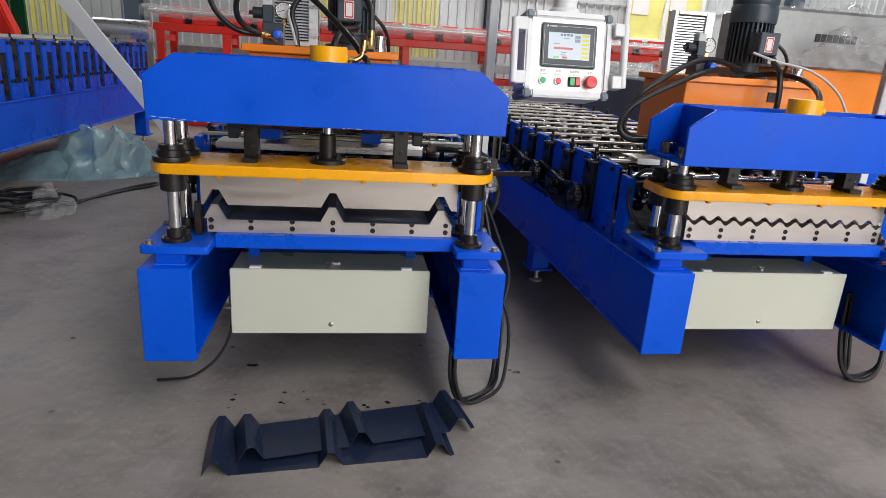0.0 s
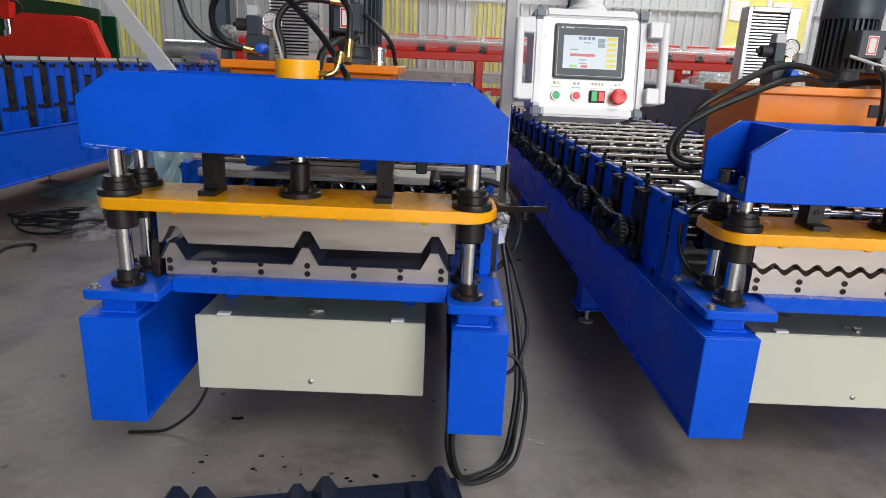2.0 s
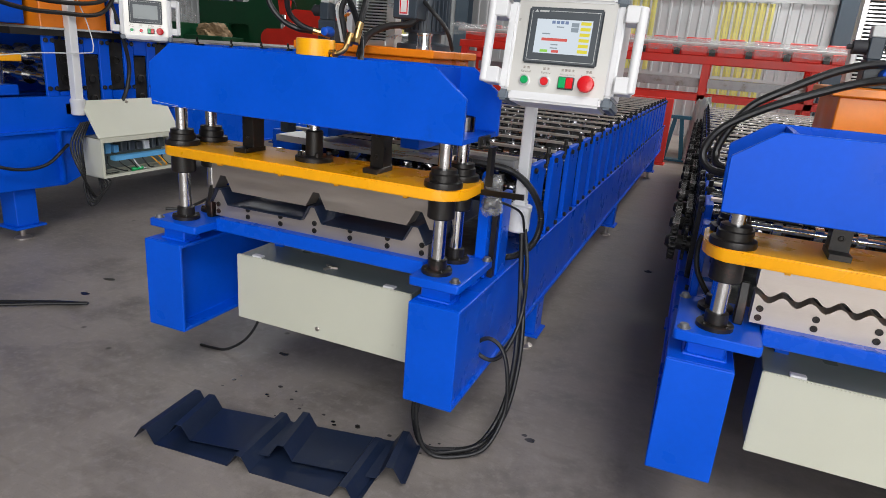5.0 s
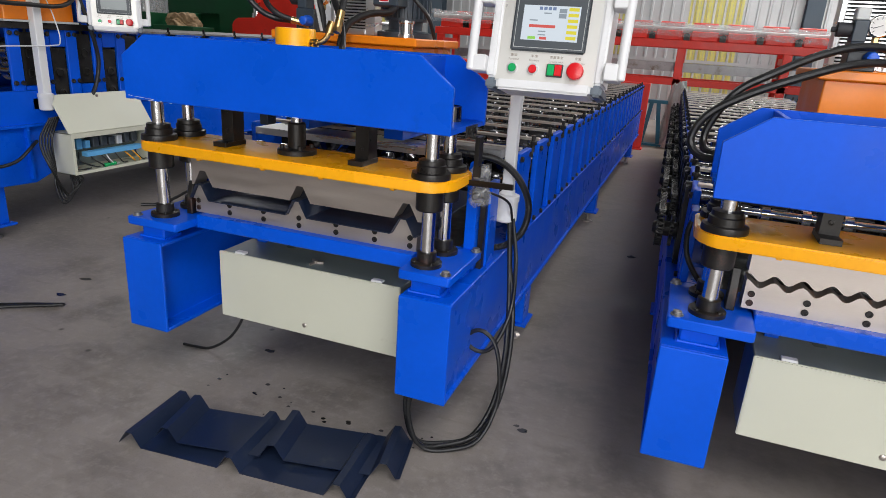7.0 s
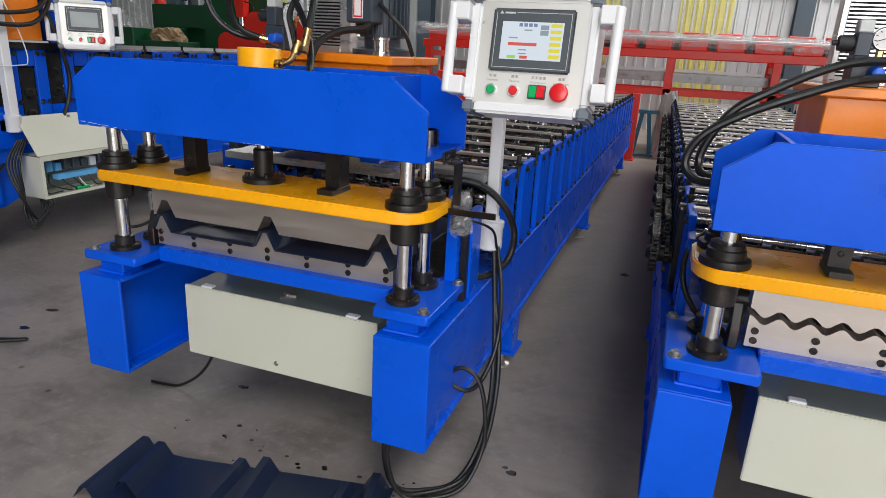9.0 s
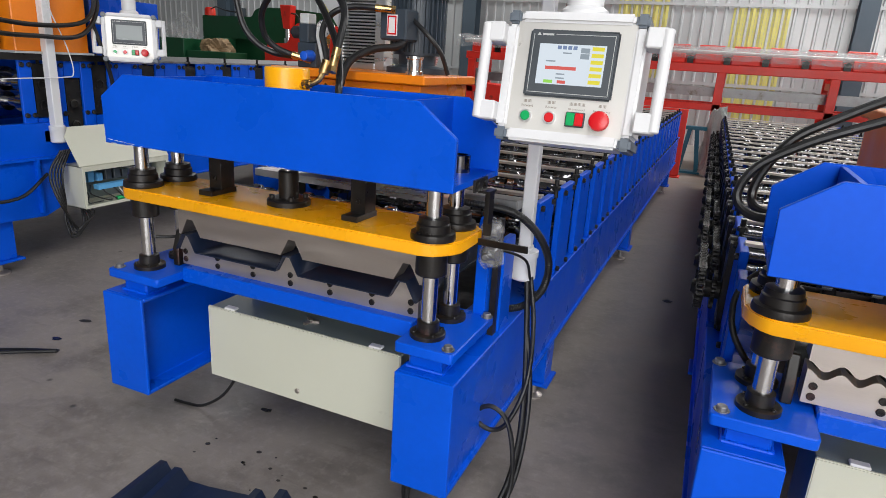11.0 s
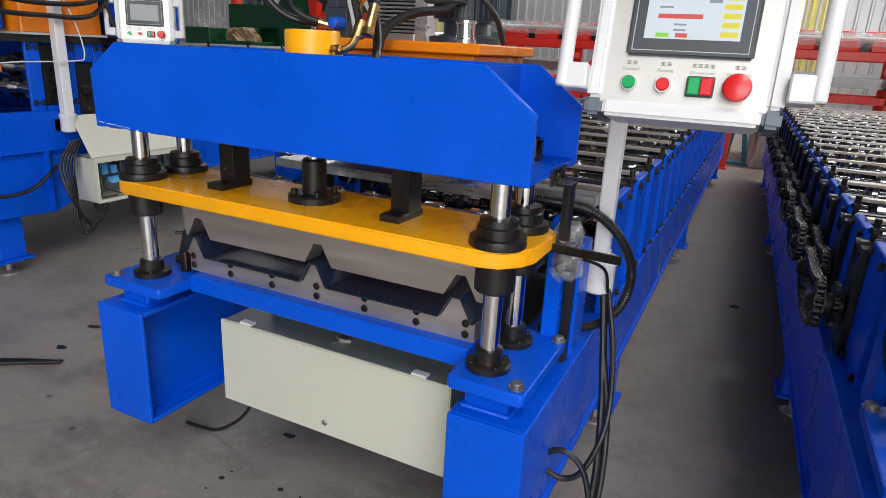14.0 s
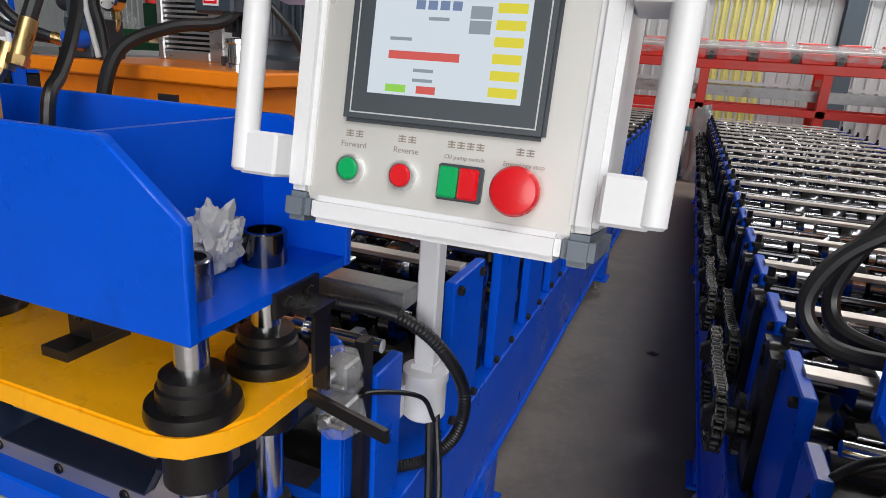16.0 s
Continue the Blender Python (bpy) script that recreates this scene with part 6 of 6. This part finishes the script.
crumple("plastic_film", CLEARFILM, (-8.15, 9.9, 1.5), (0.32, 0.3, 0.42), "clear plastic wrap over a machine end", "plastic film", 6, 4)

# ---------------------------------------------------------------- red rack across the hall


def red_rack():
    t = thing("red_rack", (0.4, 11.8, 0), "red painted steel run-out rack with wrapped bars on top", "rack")
    y0, y1 = 11.5, 12.3
    xs = (-3.1, -2.05, 0.95, 2.45, 4.6, 6.0)
    for x in xs:
        for y in (y0, y1):
            bm = bm_new()
            box(bm, x - 0.06, x + 0.06, y - 0.05, y + 0.05, 0, 1.46)
            part("post", bm, RED, t, bev=0.006)
        bm = bm_new()
        box(bm, x - 0.04, x + 0.04, y0 + 0.05, y1 - 0.05, 1.3, 1.4)
        part("cross_bar", bm, RED, t)
    for y in (y0, y1):
        for z0, z1 in ((1.46, 1.58), (0.9, 1.0)):
            bm = bm_new()
            box(bm, -3.2, 6.2, y - 0.05, y + 0.05, z0, z1)
            part("rail", bm, RED, t, bev=0.006)
    # blocks and rollers in two rows on the rails
    bm = bm_new()
    box(bm, -3.1, -2.72, y0 - 0.04, y0 + 0.04, 1.582, 1.72)
    blk = part("roller_block", bm, RED, t, bev=0.008)
    bm = bm_new()
    box(bm, -2.69, -2.6, y0 - 0.03, y0 + 0.03, 1.582, 1.68)
    rod(bm, (-2.645, y0 - 0.06, 1.66), (-2.645, y0 + 0.06, 1.66), 0.03, seg=12)
    br = part("bearing", bm, GREASE, t)
    for k in range(1, 18):
        again("roller_block", blk, t, (k * 0.52, 0, 0))
        again("bearing", br, t, (k * 0.52, 0, 0))
    bm = bm_new()
    box(bm, -3.1, -2.72, y1 - 0.04, y1 + 0.04, 1.72, 1.88)
    b2 = part("roller_block", bm, RED, t, bev=0.008)
    bm = bm_new()
    box(bm, -3.2, 6.2, y1 - 0.05, y1 + 0.05, 1.582, 1.72)
    part("rail", bm, RED, t, bev=0.006)
    for k in range(1, 18):
        again("roller_block", b2, t, (k * 0.52, 0, 0))
    bm = bm_new()
    box(bm, -2.9, 6.0, 11.7, 12.1, 1.1, 1.24)
    part("tray", bm, DULLSTEEL, t)
    return t


red_rack()
# bundle of bars in clear wrap on the rack
for k in range(5):
    bm = bm_new()
    rod(bm, (-3.3 + 0.05 * k, 11.62 + 0.11 * k, 1.76 + 0.012 * (k % 2)), (6.0, 11.6 + 0.11 * k, 1.72), 0.035, seg=10)
    solo("wrapped_bar", bm, PVC, "long grey bar lying on the red rack", "bar", "bars on the rack")
bm = bm_new()
pts = [(11.5 + 0.62 * i / 12, 1.83 + 0.03 * math.sin(i * 1.3)) for i in range(13)]
n = 60
grid = [[bm.verts.new((-3.4 + 9.3 * j / n, y + 0.02 * noise.noise(Vector((j * 0.4, i, 1))), z - 0.05 * j / n + 0.03 * noise.noise(Vector((j * 0.6, i * 0.5, 4))))) for i, (y, z) in enumerate([(11.42, 1.66)] + pts)] for j in range(n + 1)]
for a, b in zip(grid, grid[1:]):
    for i in range(len(a) - 1):
        bm.faces.new((a[i], a[i + 1], b[i + 1], b[i]))
solo("plastic_wrap", bm, CLEARFILM, "clear plastic wrap draped over the bars on the rack", "plastic film", smooth=60)
t = thing("red_cabinet", (-1.9, 11.2, 0), "red painted steel base in front of the rack", "machine base")
bm = bm_new()
prism(bm, [(-2.7, 0.0), (-0.2, 0.0), (-0.2, 0.9), (-1.6, 0.98), (-2.1, 1.05), (-2.7, 1.08)], 'y', 10.9, 11.3)
part("body", bm, RED, t, bev=0.01)
bm = bm_new()
prism(bm, [(-1.75, 1.02), (-1.3, 1.02), (-1.2, 1.3), (-1.45, 1.36)], 'y', 11.0, 11.2)
part("guard", bm, RED, t, bev=0.01)
# machine end stand, teal trestle and sacks in the aisle
t = thing("end_stand", (0.35, 10.3, 0), "red steel stand at the far end of the first line", "stand")
bm = bm_new()
box(bm, -0.55, 0.64, 10.25, 10.33, 0.02, 0.95)
part("plate", bm, RED, t, bev=0.008)
bm = bm_new()
box(bm, -0.6, 0.66, 10.2, 10.4, 0, 0.02)
part("base_plate", bm, RED, t)
t = thing("trestle", (0.72, 10.9, 0), "teal painted steel trestle standing in the aisle", "trestle")
for s in (-1, 1):
    bm = bm_new()
    prism(bm, [(0.72 + s * 0.16, 0.0), (0.72 + s * 0.1, 0.0), (0.72 + s * 0.02, 0.64), (0.72 + s * 0.08, 0.64)], 'y', 10.85, 10.92)
    part("leg", bm, TEAL, t, bev=0.004)
bm = bm_new()
box(bm, 0.5, 0.9, 10.82, 10.95, 0.64, 0.69)
part("top", bm, TEAL, t, bev=0.004)
bm = bm_new()
box(bm, 0.48, 0.95, 10.8, 11.0, 0.0, 0.03)
part("base", bm, TEAL, t)
crumple("sack", TARP, (1.05, 10.9, 0), (0.25, 0.25, 1.05), "grey-green plastic sack standing on the floor", "sack", 7, 5, 0.3, 2.0)
crumple("sack", TARP, (1.33, 10.85, 0), (0.3, 0.25, 0.7), "pale plastic sack behind the others", "sack", 8, 5, 0.3, 2.0)

# wrapped machines at the far right
t = thing("wrapped_machine", (4.2, 9.0, 0), "dark machine under dusty clear wrap at the far side", "machine")
bm = bm_new()
box(bm, 3.2, 5.6, 6.0, 10.8, 0.3, 1.25)
part("body", bm, COLUMN, t, bev=0.02)
for x in (3.35, 5.45):
    for y in (6.2, 10.6):
        bm = bm_new()
        box(bm, x - 0.08, x + 0.08, y - 0.08, y + 0.08, 0, 0.3)
        part("leg", bm, COLUMN, t)
crumple("plastic_film", CLEARFILM, (4.3, 8.0, 1.25), (1.1, 2.0, 0.28), "dusty clear wrap over the dark machine", "plastic film", 11, 5, 0.4, 4.0)
t = thing("orange_machine", (3.35, 4.3, 0), "orange and silver machine under clear plastic wrap", "machine")
bm = bm_new()
box(bm, 2.85, 4.1, 3.9, 4.9, 0.9, 1.42)
part("body", bm, ORANGE, t, bev=0.01)
bm = bm_new()
box(bm, 2.95, 4.0, 4.0, 4.8, 0, 0.9)
part("base", bm, BLUE, t, bev=0.01)
bm = bm_new()
box(bm, 2.75, 3.9, 4.1, 4.7, 1.42, 1.8)
hd = part("head", bm, DULLSTEEL, t, bev=0.02)
bm = bm_new()
for k in range(7):
    box(bm, 3.1 + k * 0.045, 3.135 + k * 0.045, 4.095, 4.1, 1.6, 1.65)
part("plate_mark", bm, INK, hd)
crumple("plastic_film", CLEARFILM, (3.4, 4.3, 1.42), (0.75, 0.6, 0.42), "clear crinkled wrap over the orange machine", "plastic film", 13, 5, 0.35, 4.0)
# ball of dark debris in the aisle
crumple("debris", INK, (1.0, 4.9, 0), (0.035, 0.03, 0.015), "small dark scrap on the floor", "scrap", 3, 2)
# oil drops on the concrete in front of the press
rnd = random.Random(5)
bm = bm_new()
for k in range(26):
    x, y, r = rnd.uniform(-0.4, 0.6), 2.3 + rnd.gauss(0, 0.06), rnd.uniform(0.003, 0.011)
    bmesh.ops.create_circle(bm, cap_ends=True, segments=10, radius=r, matrix=Matrix.Translation((x, y, 0.0012)) @ Matrix.Diagonal((1, 0.8, 1, 1)))
for x, y, r in ((-1.704, 2.84, 0.03), (-1.635, 2.634, 0.026), (-1.518, 2.551, 0.018), (0.82, 2.54, 0.02), (-1.2, 2.9, 0.018), (0.79, 2.56, 0.012), (-0.35, 2.62, 0.022)):
    rim = bmesh.ops.create_circle(bm, cap_ends=True, segments=22, radius=r, matrix=Matrix.Translation((x, y, 0.0012)) @ Matrix.Diagonal((1, 0.6, 1, 1)))["verts"]
    for v in rim:
        d = v.co - Vector((x, y, 0.0012))
        v.co = Vector((x, y, 0.0012)) + d * (1 + 0.7 * noise.noise(Vector((d.x / r * 1.4 + x * 9, d.y / r * 1.4, y * 5))))
OIL = surface("oil_spot", (0.03, 0.027, 0.025), 0.3, vary=0.3, bump=0.0)
tagged(part("oil_drops", bm, OIL, smooth=0), "dark oil drops on the concrete", "oil stain", kind="stuff")
